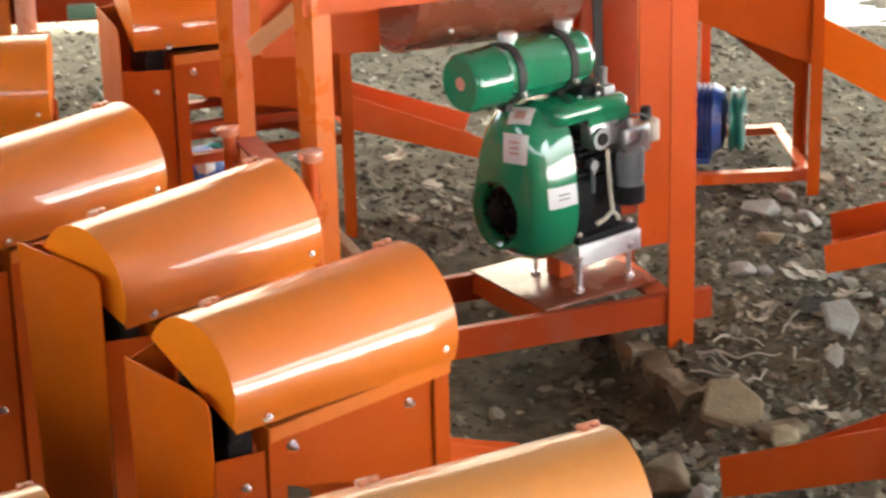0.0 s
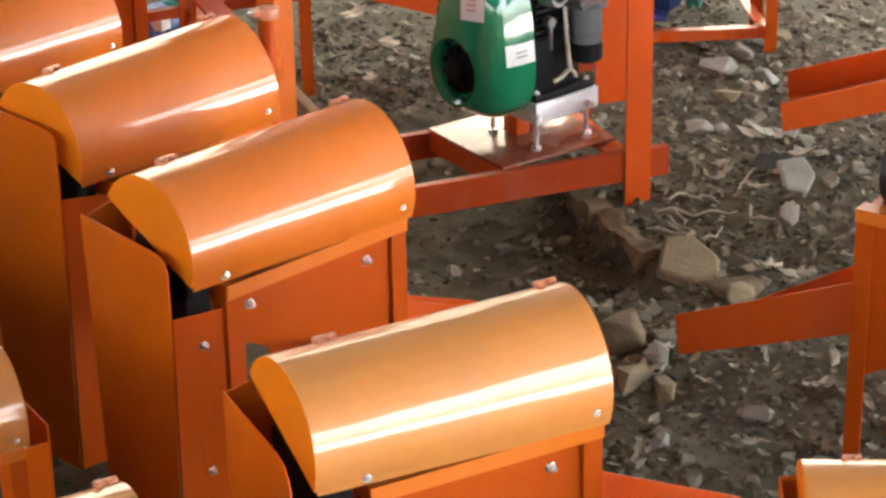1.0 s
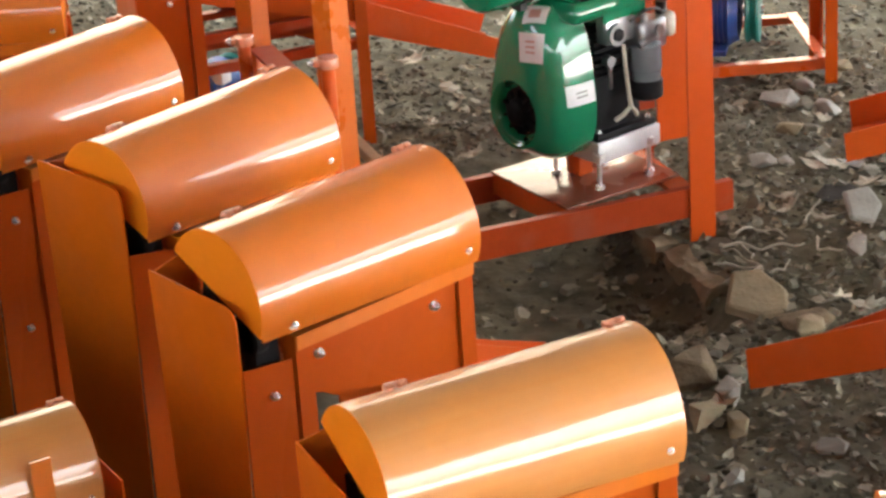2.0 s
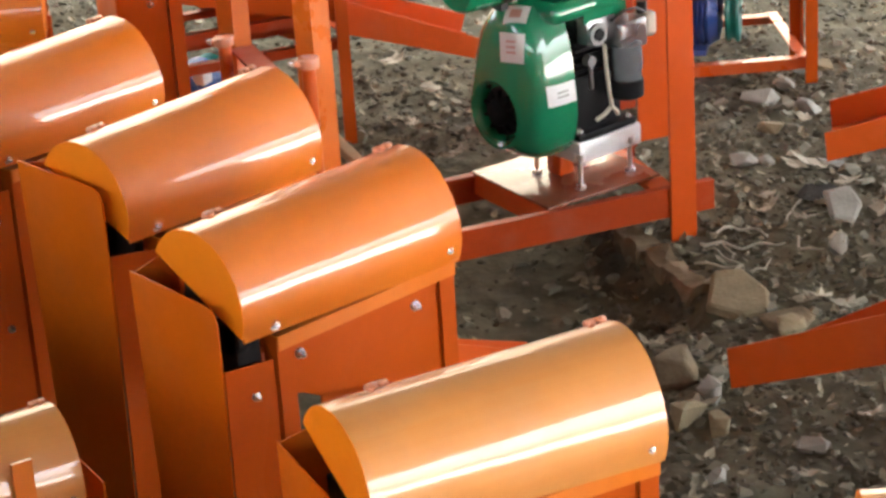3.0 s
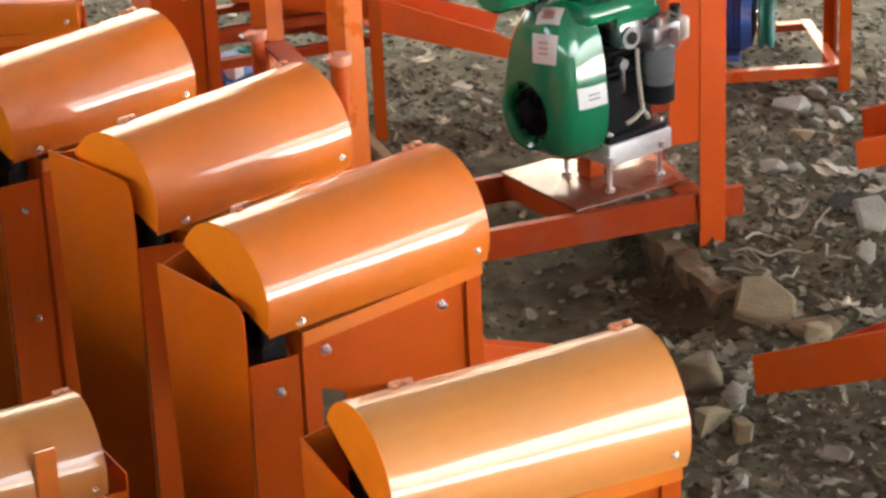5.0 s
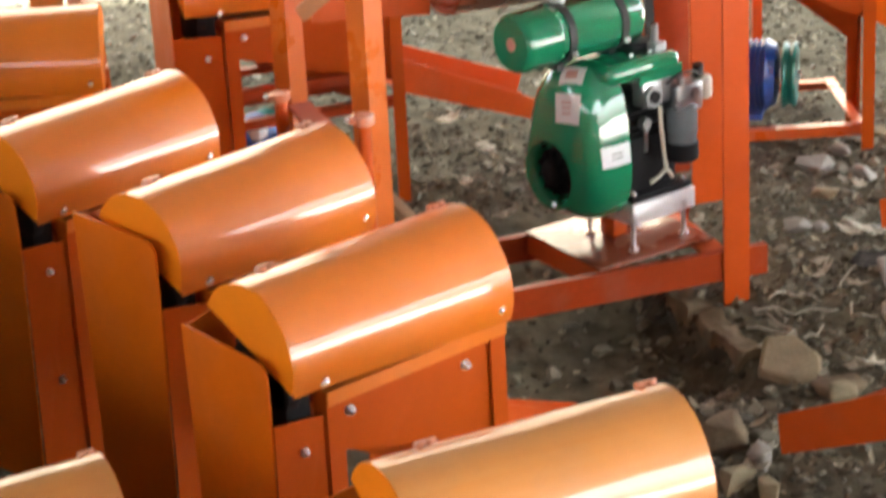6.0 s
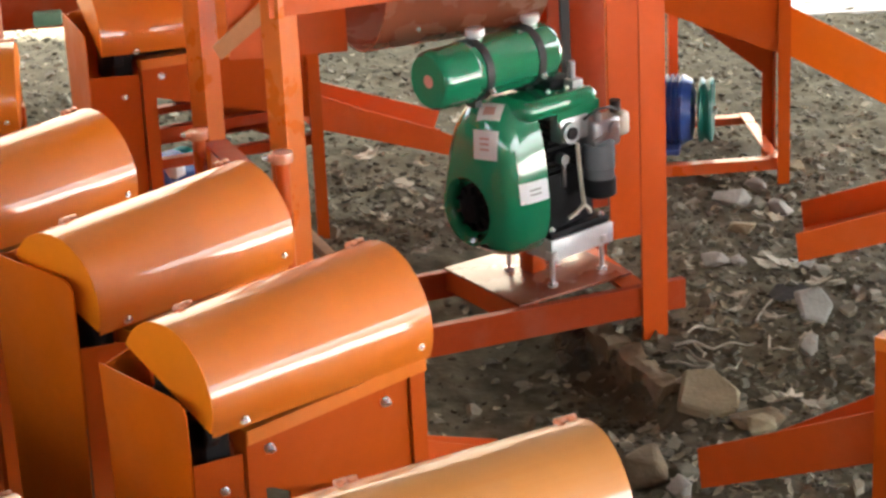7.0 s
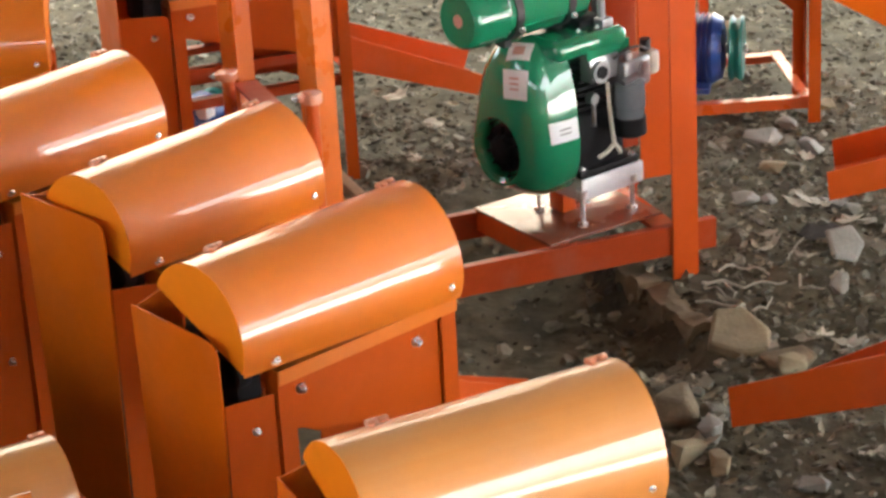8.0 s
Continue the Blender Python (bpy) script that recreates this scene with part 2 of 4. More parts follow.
def height(x, y):
    """Trodden, uneven soil, with a hollow on one side of the brick edging."""
    z = 0.018 * noise.noise(Vector((x * 1.3, y * 1.3, 2))) + 0.008 * noise.noise(Vector((x * 7, y * 7, 5)))
    z += 0.007 * noise.noise(Vector((x * 21, y * 21, 9))) + 0.0055 * abs(noise.noise(Vector((x * 38, y * 38, 3))))
    way = (KERB_B - KERB_A).normalized()
    rel = Vector((x, y)) - KERB_A
    side, along = rel.x * way.y - rel.y * way.x, rel.dot(way)
    hollow = smooth_step(0.0, 0.06, side) * (1 - smooth_step(0.28, 0.7, side)) * smooth_step(-0.5, -0.2, along) * (1 - smooth_step(0.30, 0.48, along))
    near = 1 - smooth_step(8, 14, math.hypot(x, y - 3))
    return z * near - 0.062 * hollow


def build_ground():
    def steps(lo, hi, fine, far):
        mid = list(np.arange(lo, hi, fine))
        out = [hi]
        while out[-1] < far:
            out.append(hi + (out[-1] - hi + fine) * 1.5)
        back = [lo - (v - hi) for v in out[1:]]
        return back[::-1] + mid + out

    xs, ys = steps(-1.4, 1.6, 0.011, 400), steps(2.0, 6.6, 0.013, 400)
    verts = [(x, y, height(x, y) if -20 < x < 20 and -20 < y < 26 else 0.0) for y in ys for x in xs]
    w = len(xs)
    faces = [(j * w + i, j * w + i + 1, (j + 1) * w + i + 1, (j + 1) * w + i) for j in range(len(ys) - 1) for i in range(w - 1)]
    me = bpy.data.meshes.new("ground")
    me.from_pydata(verts, [], faces)
    me.materials.append(SOIL)
    me.polygons.foreach_set("use_smooth", [True] * len(me.polygons))
    tagged(new("ground", me), "trodden brown soil floor strewn with rubble and dry scraps", "ground", kind="structure")


build_ground()


# ---- the shed, out of view and placed to shape the light: roof on posts, wall at the back of the camera and on one side ----
def structure(name, bm, mat, label, category):
    return tagged(new(name, finish(name, bm, mat, False)), label, category, kind="structure")


# an unseen shed roof that falls to a low eave; outside it a pale apron in the sun
# beyond its edge a short steep lean-to, added to narrow the bright strip, hangs lower
# the last run is added to darken the far soil on one side
ROOF_RUNS = (("roof", -4.95, 3.05, -4.5, 5.65, 2.95, 0.152, -5.0), ("roof_east", 2.92, 3.55, 1.2, 3.75, 1.735, 1.05, 2.92), ("roof_north", 0.2, 3.05, 5.64, 6.9, 2.19, 0.152, 0.0))
for name, a, b, y0, y1, top, fall, start in ROOF_RUNS:
    bm = bmesh.new()
    wave = [(x, y0, top - fall * (x - start) + 0.02 * math.sin(x * 12)) for x in np.arange(a, b + 0.001, 0.13 if fall < 1 else 0.07)]
    prism(bm, wave + [(x, y, z + 0.02) for x, y, z in wave[::-1]], (0, y1 - y0, 0.0))
    structure(name, bm, ROOFING, "unseen weathered dark corrugated roof sheets that shape the daylight", "roof")
# walls out of view, added dark and with gaps that shape the light
structure("wall_west", box(bmesh.new(), -5.1, -4.9, 3.4, 6.6, -0.1, 2.9), BLOCKWORK, "plain dark unseen block wall that shuts out light", "wall")
structure("wall_west_south", box(bmesh.new(), -5.1, -4.9, -4.5, 3.4, -0.1, 1.0), BLOCKWORK, "dark unseen block wall that leaves an open side above it for light", "wall")
# low unseen wall that shades the lower part of the end plates
structure("wall_low", box(bmesh.new(), -1.36, -1.22, 0.9, 4.6, -0.1, 0.68), BLOCKWORK, "low dark unseen block wall placed to shade the end plates", "wall")
structure("wall_south", box(bmesh.new(), -4.9, 4.2, -4.7, -4.5, -0.1, 1.75), BLOCKWORK, "dark unseen block wall that leaves a strip of light under the roof", "wall")
# apron out of view, added bright so covers and posts mirror a streak
structure("pavement", box(bmesh.new(), 2.8, 90.0, -60.0, 60.0, -0.1, 0.015), APRON, "unseen pale sunlit apron added as a bright strip for reflections", "pavement")
structure("pavement_far", box(bmesh.new(), 0.98, 2.6, 6.0, 12.0, -0.1, 0.015), APRON, "pale sunlit concrete strip at the yard's end", "pavement")
# unseen wall that keeps low sky out of the covers' reflections
structure("wall_north", box(bmesh.new(), -5.1, 2.4, 10.0, 10.2, -0.1, 7.0), PLASTER, "plain pale plastered wall, unseen, added to block the low sky", "wall")


# ---- the small threshers ----
def drum_section(r, sag=0.0, first=-22, last=152, steps=28, cy=0.072, cz=0.492):
    """The half-round outline of a cover in y and z; sag pulls its bolted side down a little, as the hand-rolled sheets have it."""
    out = []
    for k in range(steps + 1):
        a = radians(first + (last - first) * k / steps)
        hang = 1.0 if a < 0 else max(0.0, math.cos(a)) ** 2
        out.append((cy - r * math.cos(a), cz + r * math.sin(a) - sag * hang))
    return out


SAG = 0.015


def loft(bm, a, b):
    """Joins two outlines of as many points, closed at both ends."""
    a, b = [bm.verts.new(p) for p in a], [bm.verts.new(p) for p in b]
    bm.faces.new(a)
    bm.faces.new(b[::-1])
    for i in range(len(a)):
        j = (i + 1) % len(a)
        bm.faces.new((a[i], b[i], b[j], a[j]))
    return bm


def thresher(label, m, low=(0.352, 0.262), chute=(0.312, 0.44, 0.070, 0.045), x0=-0.060, box_x=-0.081, open_front=False, back_end=0.48, rise=0.030, more=0.0, lift=0.0, flap=True, back_wall=0.6, front_tip=1.0, reach=0.319, square_plate=True, side_wall=False, cover_end=None, plate_up=0.0, chute_paint=RED_ORANGE, cover_paint=ORANGE):
    """A small grain thresher. x runs along its drum, y from the bolted side to the hinged side, z up from the ground."""
    t = thing("thresher", m, label, "thresher", "threshers")
    x1, right = 0.309 + more if cover_end is None else cover_end, 0.306 + more
    # half-round cover: a thin rolled sheet with closed ends
    bm = bmesh.new()
    loops = []
    for k in range(9):
        x, sag = x0 + (x1 - x0) * k / 8, SAG * k / 8 + 0.0006 * math.sin(k * 2.1)
        loops.append([bm.verts.new((x, y, z)) for y, z in drum_section(0.0895, sag) + drum_section(0.0872, sag)[::-1]])
    for a, b in zip(loops, loops[1:]):
        for i in range(len(a)):
            bm.faces.new((a[i], b[i], b[(i + 1) % len(a)], a[(i + 1) % len(a)]))
    bm.faces.new(loops[0])
    bm.faces.new(loops[-1][::-1])
    if flap:
        y, z = drum_section(0.0895)[0]
        ends = [[(x, y, q), (x, y + 0.0025, q), (x, y + 0.0025 + (q - low_z) * 0.22, low_z), (x, y + (q - low_z) * 0.22, low_z)] for x, q, low_z in ((x0 + 0.004, z, 0.4515), (x1, z - SAG, 0.4385))]
        loft(bm, *ends)
    cover = part("drum_cover", soften(bm, 0.0008, 1, 50), cover_paint, t)
    for x, sag in ((x0 - 0.0005, 0.0), (x1 - 0.0025, SAG)):
        bm = prism(bmesh.new(), [(x, y, z) for y, z in drum_section(0.0893, sag)], (0.003, 0, 0))
        part("end_cap", soften(bm, 0.001, 2, 40), CAP_ORANGE, cover)
    for x in (-0.009, x1 - 0.021):
        bolt(cover, (x, -0.0105, 0.461), (0, -1, 0.1))
    for x in (0.004, x1 - 0.016):
        bm = tube(bmesh.new(), (x - 0.014, 0.110, 0.5750), (x + 0.014, 0.110, 0.5750), 0.0054, 12)
        tube(bm, (x - 0.013, 0.098, 0.578), (x - 0.013, 0.096, 0.5835), 0.0050, 8)
        box(bm, x - 0.011, x + 0.009, 0.102, 0.116, 0.5735, 0.5760, Matrix.Translation((x, 0.11, 0.574)) @ pose(0, 0, 0, -25) @ Matrix.Translation((-x, -0.11, -0.574)))
        tube(bm, (x + 0.004, 0.106, 0.574), (x + 0.004, 0.104, 0.5805), 0.0045, 8)
        part("hinge", soften(bm, 0.0015, 2), PINK, cover, "welded steel hinge with chipped orange paint")
    # sheets that close the back and the outlet end under the cover
    bm = prism(bmesh.new(), [(-0.004, 0.1425, 0.5455), (-0.004, 0.1445, 0.5465), (-0.004, 0.1745, 0.4395), (-0.004, 0.1725, 0.4395)], (x1, 0, 0))
    part("back_sheet", bm, ORANGE, t)
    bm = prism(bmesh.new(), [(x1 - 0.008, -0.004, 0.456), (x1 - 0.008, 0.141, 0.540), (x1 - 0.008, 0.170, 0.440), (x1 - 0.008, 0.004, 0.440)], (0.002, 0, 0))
    part("end_sheet", bm, SHADED_ORANGE, t)
    # stand
    for name, y, dy in (("front", 0.0, 1), ("back", 0.178, -1)):
        for x, dx in ((0.0, 1), (right, -1)):
            bm = angle_iron(bmesh.new(), (x, y, -lift), (x, y, 0.437), (dx, 0, 0), (0, dy, 0), 0.026)
            part("leg", soften(bm, 0.0008, 1, 50), SHADED_ORANGE, t)
        bm = angle_iron(bmesh.new(), (0.0, y - dy * 0.004, 0.4385), (right, y - dy * 0.004, 0.4385), (0, 0, -1), (0, dy, 0), 0.020, 0.0024, 0.030)
        part("top_rail", soften(bm, 0.0012, 2, 50), ORANGE, t)
        yy, drop = y + dy * 0.0065, 0.0 if dy > 0 else 0.10
        bm = prism(bmesh.new(), [(0.010, yy, 0.432), (right + 0.002, yy, 0.432), (right + 0.002, yy, low[1] - drop), (0.010 + drop * 1.4, yy, low[0] - drop), (0.010, yy, low[0])], (0, dy * 0.002, 0))
        if open_front and dy > 0:
            bm.free()
            part("strut", box(bmesh.new(), 0.195, 0.228, -0.026, -0.021, 0.02, 0.555), ORANGE, t)
            continue
        # the panel's shade sits in its darker orange
        panel = part("side_panel", bm, SHADED_ORANGE, t)
        for x, z in ((0.041, 0.399), (0.239 + more, 0.394)):
            bolt(panel, (x, yy - dy * 0.001, z), (0, -dy, 0))
    for x in (0.002, right - 0.004):
        part("cross_rail", soften(angle_iron(bmesh.new(), (x, 0.003, 0.4335), (x, 0.175, 0.4335), (0, 0, -1), (1 if x < 0.1 else -1, 0, 0), 0.02), 0.0008, 1, 50), RED_ORANGE, t)
    # threshing drum with its pegs, on a shaft
    bm = lathe(bmesh.new(), [(0.012, -0.055), (0.012, -0.03), (0.055, -0.03), (0.055, 0.292), (0.012, 0.294), (0.012, 0.297)], Matrix.Translation((0, 0.085, 0.475)) @ pose(0, 0, 0, 0, 90, 0), 24)
    for k in range(28):
        a, x = k * 2.4, 0.0 + 0.0105 * k
        tube(bm, (x, 0.085 + 0.05 * math.cos(a), 0.475 + 0.05 * math.sin(a)), (x, 0.085 + 0.075 * math.cos(a), 0.475 + 0.075 * math.sin(a)), 0.004, 8)
    part("threshing_drum", bm, GREASE, t)
    # inlet box beside the drum, with tall plain sheets
    edge = [(0.181, 0.503), (0.036, 0.490), (0.020, 0.483), (0.009, 0.470), (0.004, 0.452), (0.002, 0.43)]
    if square_plate:
        edge = [(y, z + plate_up) for y, z in ((0.183, 0.506), (0.030, 0.499), (0.020, 0.497), (0.013, 0.491), (0.009, 0.482), (0.008, 0.43))]
    bm = prism(bmesh.new(), [(box_x, y, z) for y, z in [(0.166, 0.02)] + edge + [(0.020, 0.02)]], (0.002, 0, 0))
    part("end_plate", soften(bm, 0.0006, 1, 50), DEEP_ORANGE, t)
    bm = prism(bmesh.new(), [(box_x + 0.002, 0.014, 0.02), (box_x + 0.002, 0.006, 0.416 + plate_up * 0.6), (-0.004, 0.003, 0.408 + plate_up * 0.4), (-0.004, 0.006, 0.02)], (0, 0.002, 0))
    side = part("side_plate", bm, SHADED_ORANGE, t)
    for z in (0.368, 0.19):
        bolt(side, (-0.036, 0.003, z), mesh=SMALL_BOLT)
    bm = prism(bmesh.new(), [(box_x + 0.002, 0.165, 0.02), (box_x + 0.002, 0.179, 0.503 + plate_up), (-0.010, 0.179, 0.520), (-0.010, 0.165, 0.02)], (0, -0.002, 0))
    part("side_plate", bm, DEEP_ORANGE, t)
    bm = box(bmesh.new(), -0.050, -0.012, 0.016, 0.150, 0.380, 0.462)
    tube(bm, (-0.055, 0.085, 0.475), (-0.028, 0.085, 0.475), 0.026, 20)
    tube(bm, (-0.050, 0.030, 0.440), (-0.030, 0.030, 0.440), 0.020, 20)
    bearing = part("bearing_block", soften(bm, 0.002), BLACK, t)
    for y in (0.062, 0.108):
        bolt(bearing, (-0.041, y, 0.462), (0, 0, 1), SMALL_BOLT)
    # sloping outlet chute: a folded channel
    if chute:
        top, fall, h0, h1 = chute
        rings = []
        for x, h in ((right - 0.006, h0), (right + reach, h1)):
            z = top - (x - right + 0.006) * fall
            f = z if x < right else z - h * (1 - front_tip)
            rings.append([(x - 0.1 * (z - q), y, q) for y, q in ((0.020, f), (0.020, z - h), (0.158, z - h), (0.158, z - h * (1 - back_wall)), (0.156, z - h * (1 - back_wall)), (0.156, z - h + 0.002), (0.022, z - h + 0.002), (0.022, f))])
        channel = part("outlet_chute", soften(loft(bmesh.new(), *rings), 0.0005, 1, 50), chute_paint, t)
        if side_wall:
            bm = prism(bmesh.new(), [(0.300, 0.1585, top + 0.060), (0.352, 0.1585, top + 0.046), (0.326, 0.1585, top - 0.022), (0.300, 0.1585, top - h0 + 0.006)], (0, 0.002, 0))
            part("chute_side", bm, chute_paint, channel)
        elif rise is not None and back_wall < 1:
            low_end = top - h1 - (back_end - 0.33) * fall
            bm = prism(bmesh.new(), [(0.300, 0.1585, top + rise), (back_end, 0.1585, top + rise - (back_end - 0.3) * min(fall, 0.40)), (back_end - 0.028, 0.1585, low_end), (0.300, 0.1585, top - h0 + 0.006)], (0, 0.002, 0))
            part("chute_side", bm, chute_paint, channel)
    bm = prism(bmesh.new(), [(0.010, 0.012, low[0] + 0.001), (right, 0.012, low[1] + 0.002), (right, 0.166, low[1] + 0.002), (0.010, 0.166, low[0] + 0.001)], (0, 0, 0.002))
    part("collecting_pan", bm, RED_ORANGE, t)
    return t


def stand(x, y, yaw):
    return pose(x, y, height(x, y) - 0.004, 0, 0, yaw)


ROW_LABEL = "small orange-painted thresher with a half-round bolted drum cover"
c_unit = thresher(ROW_LABEL, stand(-0.223, 2.616, 42.4), reach=0.285, side_wall=True)
PLATE_LABEL = "orange thresher with a dusty drum cover, buff sheen coloured in, and tall end plate"
SIDE = dict(square_plate=False, cover_paint=DUSTY_SHEEN_ORANGE, x0=-0.072, box_x=-0.094, back_wall=1.0)
d_unit = thresher(PLATE_LABEL, stand(-0.0435, 2.143, 27.2) @ Matrix.Scale(0.955, 4), chute=(0.315, 0.465, 0.068, 0.054), **SIDE)
thresher("small orange-painted thresher whose tall end plate meets the drum cover", stand(-0.398, 2.937, 47.0), reach=0.285, side_wall=True, plate_up=0.034)
for x, y, yaw in ((-0.650, 3.258, 48.9), (-1.002, 3.945, 5.0)):
    copy_thing(c_unit, stand(x, y, yaw))
for x, y, yaw, size in ((0.468, 2.097, -4.0, 0.764), (-0.490, 1.790, 28.0, 0.955)):
    copy_thing(d_unit, stand(x, y, yaw) @ Matrix.Scale(size, 4))
thresher("orange thresher whose red-orange chute slopes over rubble", stand(0.951, 2.838, 143.6) @ Matrix.Scale(0.955, 4), chute=(0.318, 0.44, 0.080, 0.066), front_tip=0.25, reach=0.30, cover_end=0.215, **SIDE)
thresher("larger orange thresher with a wide open red-orange chute", stand(1.534, 3.98, 167.0) @ Matrix.Scale(1.3, 4), chute=(0.2165, 0.30, 0.050, 0.042), **SIDE)
far_unit = thresher("orange thresher with a long red-orange outlet chute", stand(-0.517, 4.372, 21.0), low=(0.361, 0.258), chute=(0.306, 0.455, 0.070, 0.042), back_end=0.685, more=0.060, box_x=-0.103, x0=-0.078, flap=False)
for z in (0.290, 0.226):
    for y, dy in ((0.008, 1), (0.170, -1)):
        part("stretcher", angle_iron(bmesh.new(), (0.004, y, z), (0.360, y, z), (0, 0, -1), (0, dy, 0), 0.020), SHADED_DARK_RED, far_unit)
small_unit = thresher("small orange thresher with an open front and a strut", stand(-0.656, 2.306, 30.0) @ Matrix.Scale(0.76, 4), chute=None, cover_paint=DUSTY_SHEEN_ORANGE, open_front=True, flap=False)
outlet = part("outlet_box", box(bmesh.new(), 0.262, 0.345, 0.002, 0.005, 0.12, 0.432), DEEP_ORANGE, small_unit)
part("outlet_side", box(bmesh.new(), 0.346, 0.349, 0.003, 0.120, 0.12, 0.462), DEEP_ORANGE, outlet)
thresher("orange thresher standing over a blue electric motor", stand(0.500, 4.660, 2.0) @ Matrix.Translation((0, 0, 0.055)), low=(0.350, 0.222), chute=(0.335, 0.56, 0.102, 0.108), lift=0.055, rise=None, back_wall=0.3, chute_paint=DEEP_ORANGE)
from mathutils.bvhtree import BVHTree

# ---- the engine-driven machine: frame, panels and hopper ----
FRAME = pose(0.452, 3.895, 0.0, 0, 0, 20.0)
machine = thing("engine_machine", FRAME, "large red-orange machine of welded angle iron that carries an engine", "machine")


def iron(name, p, q, a, b, w=0.045, t=0.005, mat=RED_ORANGE, label="", w2=None):
    return part(name, soften(angle_iron(bmesh.new(), p, q, a, b, w, t, w2), 0.0012, 1, 50), mat, machine, label)


LONG, DEEP = 0.710, 0.50
for x, dx in ((0.0, -1), (-LONG, 1)):
    for y, dy in ((0.0, 1), (DEEP, -1)):
        if dx > 0:  # these two stand with their corner to the front
            iron("post", (x + 0.013, y, -0.012), (x + 0.013, y, 1.05), (-0.5, 0.866, 0), (0.866, 0.5, 0), w=0.040, w2=0.044, mat=SHINY_ORANGE)
        else:
            iron("post", (x, y, -0.012), (x, y, 1.05), (dx, 0, 0), (0, dy, 0), w=0.050, mat=POST_RED)
# low beams: the shade under the engine is put into their darker red
iron("beam", (-LONG - 0.01, 0.007, 0.0975), (0.040, 0.007, 0.0975), (0, 0, -1), (0, 1, 0), 0.056, w2=0.016, mat=SHADED_DARK_RED)
iron("beam", (-LONG, 0.262, 0.0975), (0.0, 0.262, 0.0975), (0, 0, -1), (0, -1, 0), 0.056, w2=0.016, mat=SHADED_DARK_RED)
iron("cross_beam", (-LONG + 0.042, 0.02, 0.345), (-LONG + 0.042, DEEP - 0.02, 0.345), (0, 0, -1), (-1, 0, 0), 0.045, mat=SHADED_DARK_RED)
iron("cross_beam", (-0.03, 0.02, 0.093), (-0.03, DEEP - 0.02, 0.093), (0, 0, -1), (-1, 0, 0), 0.045)
iron("upper_beam", (-LONG, 0.007, 0.74), (0.0, 0.007, 0.74), (0, 0, -1), (0, 1, 0), 0.05)
# sheet out of view, added on the posts to shade engine and soil
part("top_deck", box(bmesh.new(), -LONG - 0.03, 0.05, -0.04, DEEP + 0.06, 1.051, 1.056), RED_ORANGE, machine)
ENGINE_TURN = 32.0
ENGINE = pose(0.2545, 3.981, 0.1035, 0, 0, 38.0)
PLATE = FRAME.inverted() @ pose(0.222, 3.985, 0.1005, 0, 0, ENGINE_TURN)
bm = soften(box(bmesh.new(), -0.126, 0.126, -0.122, 0.122, -0.0025, 0.0025), 0.001)
part("mount_plate", bm, PRIMED, machine, "glossy brown-red steel mounting plate", PLATE)
bm = angle_iron(bmesh.new(), (-0.124, -0.12, -0.003), (-0.124, 0.12, -0.003), (0, 0, -1), (1, 0, 0), 0.04)
part("plate_bearer", bm, RED_ORANGE, machine, "", PLATE)
part("end_panel", box(bmesh.new(), -0.017, 0.054, 0.200, 0.203, 0.119, 1.05), POST_RED, machine)
# its shadowed look comes from the darkened red, not another paint
part("inner_panel", box(bmesh.new(), -0.085, 0.030, 0.310, 0.313, 0.145, 1.05), SHADED_DARK_RED, machine)
# rolled trough of the hopper between the posts
bm = bmesh.new()
arc = [radians(a) for a in range(178, 363, 6)]
cy, cz, r = 0.30, 0.738, 0.205
prism(bm, [(-0.47, cy + r * math.cos(a), cz + r * math.sin(a)) for a in arc] + [(-0.47, cy + (r - 0.003) * math.cos(a), cz + (r - 0.003) * math.sin(a)) for a in arc[::-1]], (0.31, 0, 0))
trough = part("hopper_trough", bm, PRIMED, machine, "rolled brown-orange hopper sheet, glossy and dusty")
bolt(trough, (-0.40, 0.155, 0.598), (0, -0.7, -0.7))
bm = prism(bmesh.new(), [(-0.69, 0.335, 0.535), (-0.47, 0.335, 0.520), (-0.47, 0.335, 1.0), (-0.69, 0.335, 1.0)], (0, 0.003, 0))
part("hopper_side", bm, RED_ORANGE, machine)
bm = prism(bmesh.new(), [(-0.722, 0.332, 0.566), (-0.708, 0.332, 0.540), (-0.56, 0.300, 0.655), (-0.56, 0.300, 0.700)], (0, -0.003, 0))
part("hopper_lip", bm, BARE, machine, "sloping lip of bare rusty sheet")
# clamped pipe stays beside two posts
for x, y, top in ((-LONG - 0.004, -0.018, 0.465), (-LONG - 0.02, DEEP - 0.05, 0.375)):
    bm = tube(bmesh.new(), (x, y, 0.0), (x, y, top), 0.012, 20)
    stay = part("pipe_stay", bm, GLOSS_RED, machine)
    bm = tube(bmesh.new(), (x, y, top - 0.012), (x, y, top + 0.006), 0.019, 20)
    box(bm, x - 0.026, x + 0.004, y - 0.010, y + 0.010, top - 0.006, top + 0.004)
    collar = part("collar", soften(bm, 0.002), PINK, stay, "clamp collar with worn shiny paint")
    bolt(collar, (x - 0.026, y, top), (-1, 0, 0.2), SMALL_BOLT)
# drive belt
bm = prism(bmesh.new(), [(-0.115, 0.20, 1.0), (-0.098, 0.20, 1.0), (-0.088, 0.20, 0.42), (-0.105, 0.20, 0.42)], (0, 0.008, 0))
part("drive_belt", bm, RUBBER, machine, "slack black rubber drive belt")

# ---- the engine ----
engine = thing("engine", ENGINE, "small green air-cooled engine with a round fuel tank, bolted on studs", "engine")
N = 56


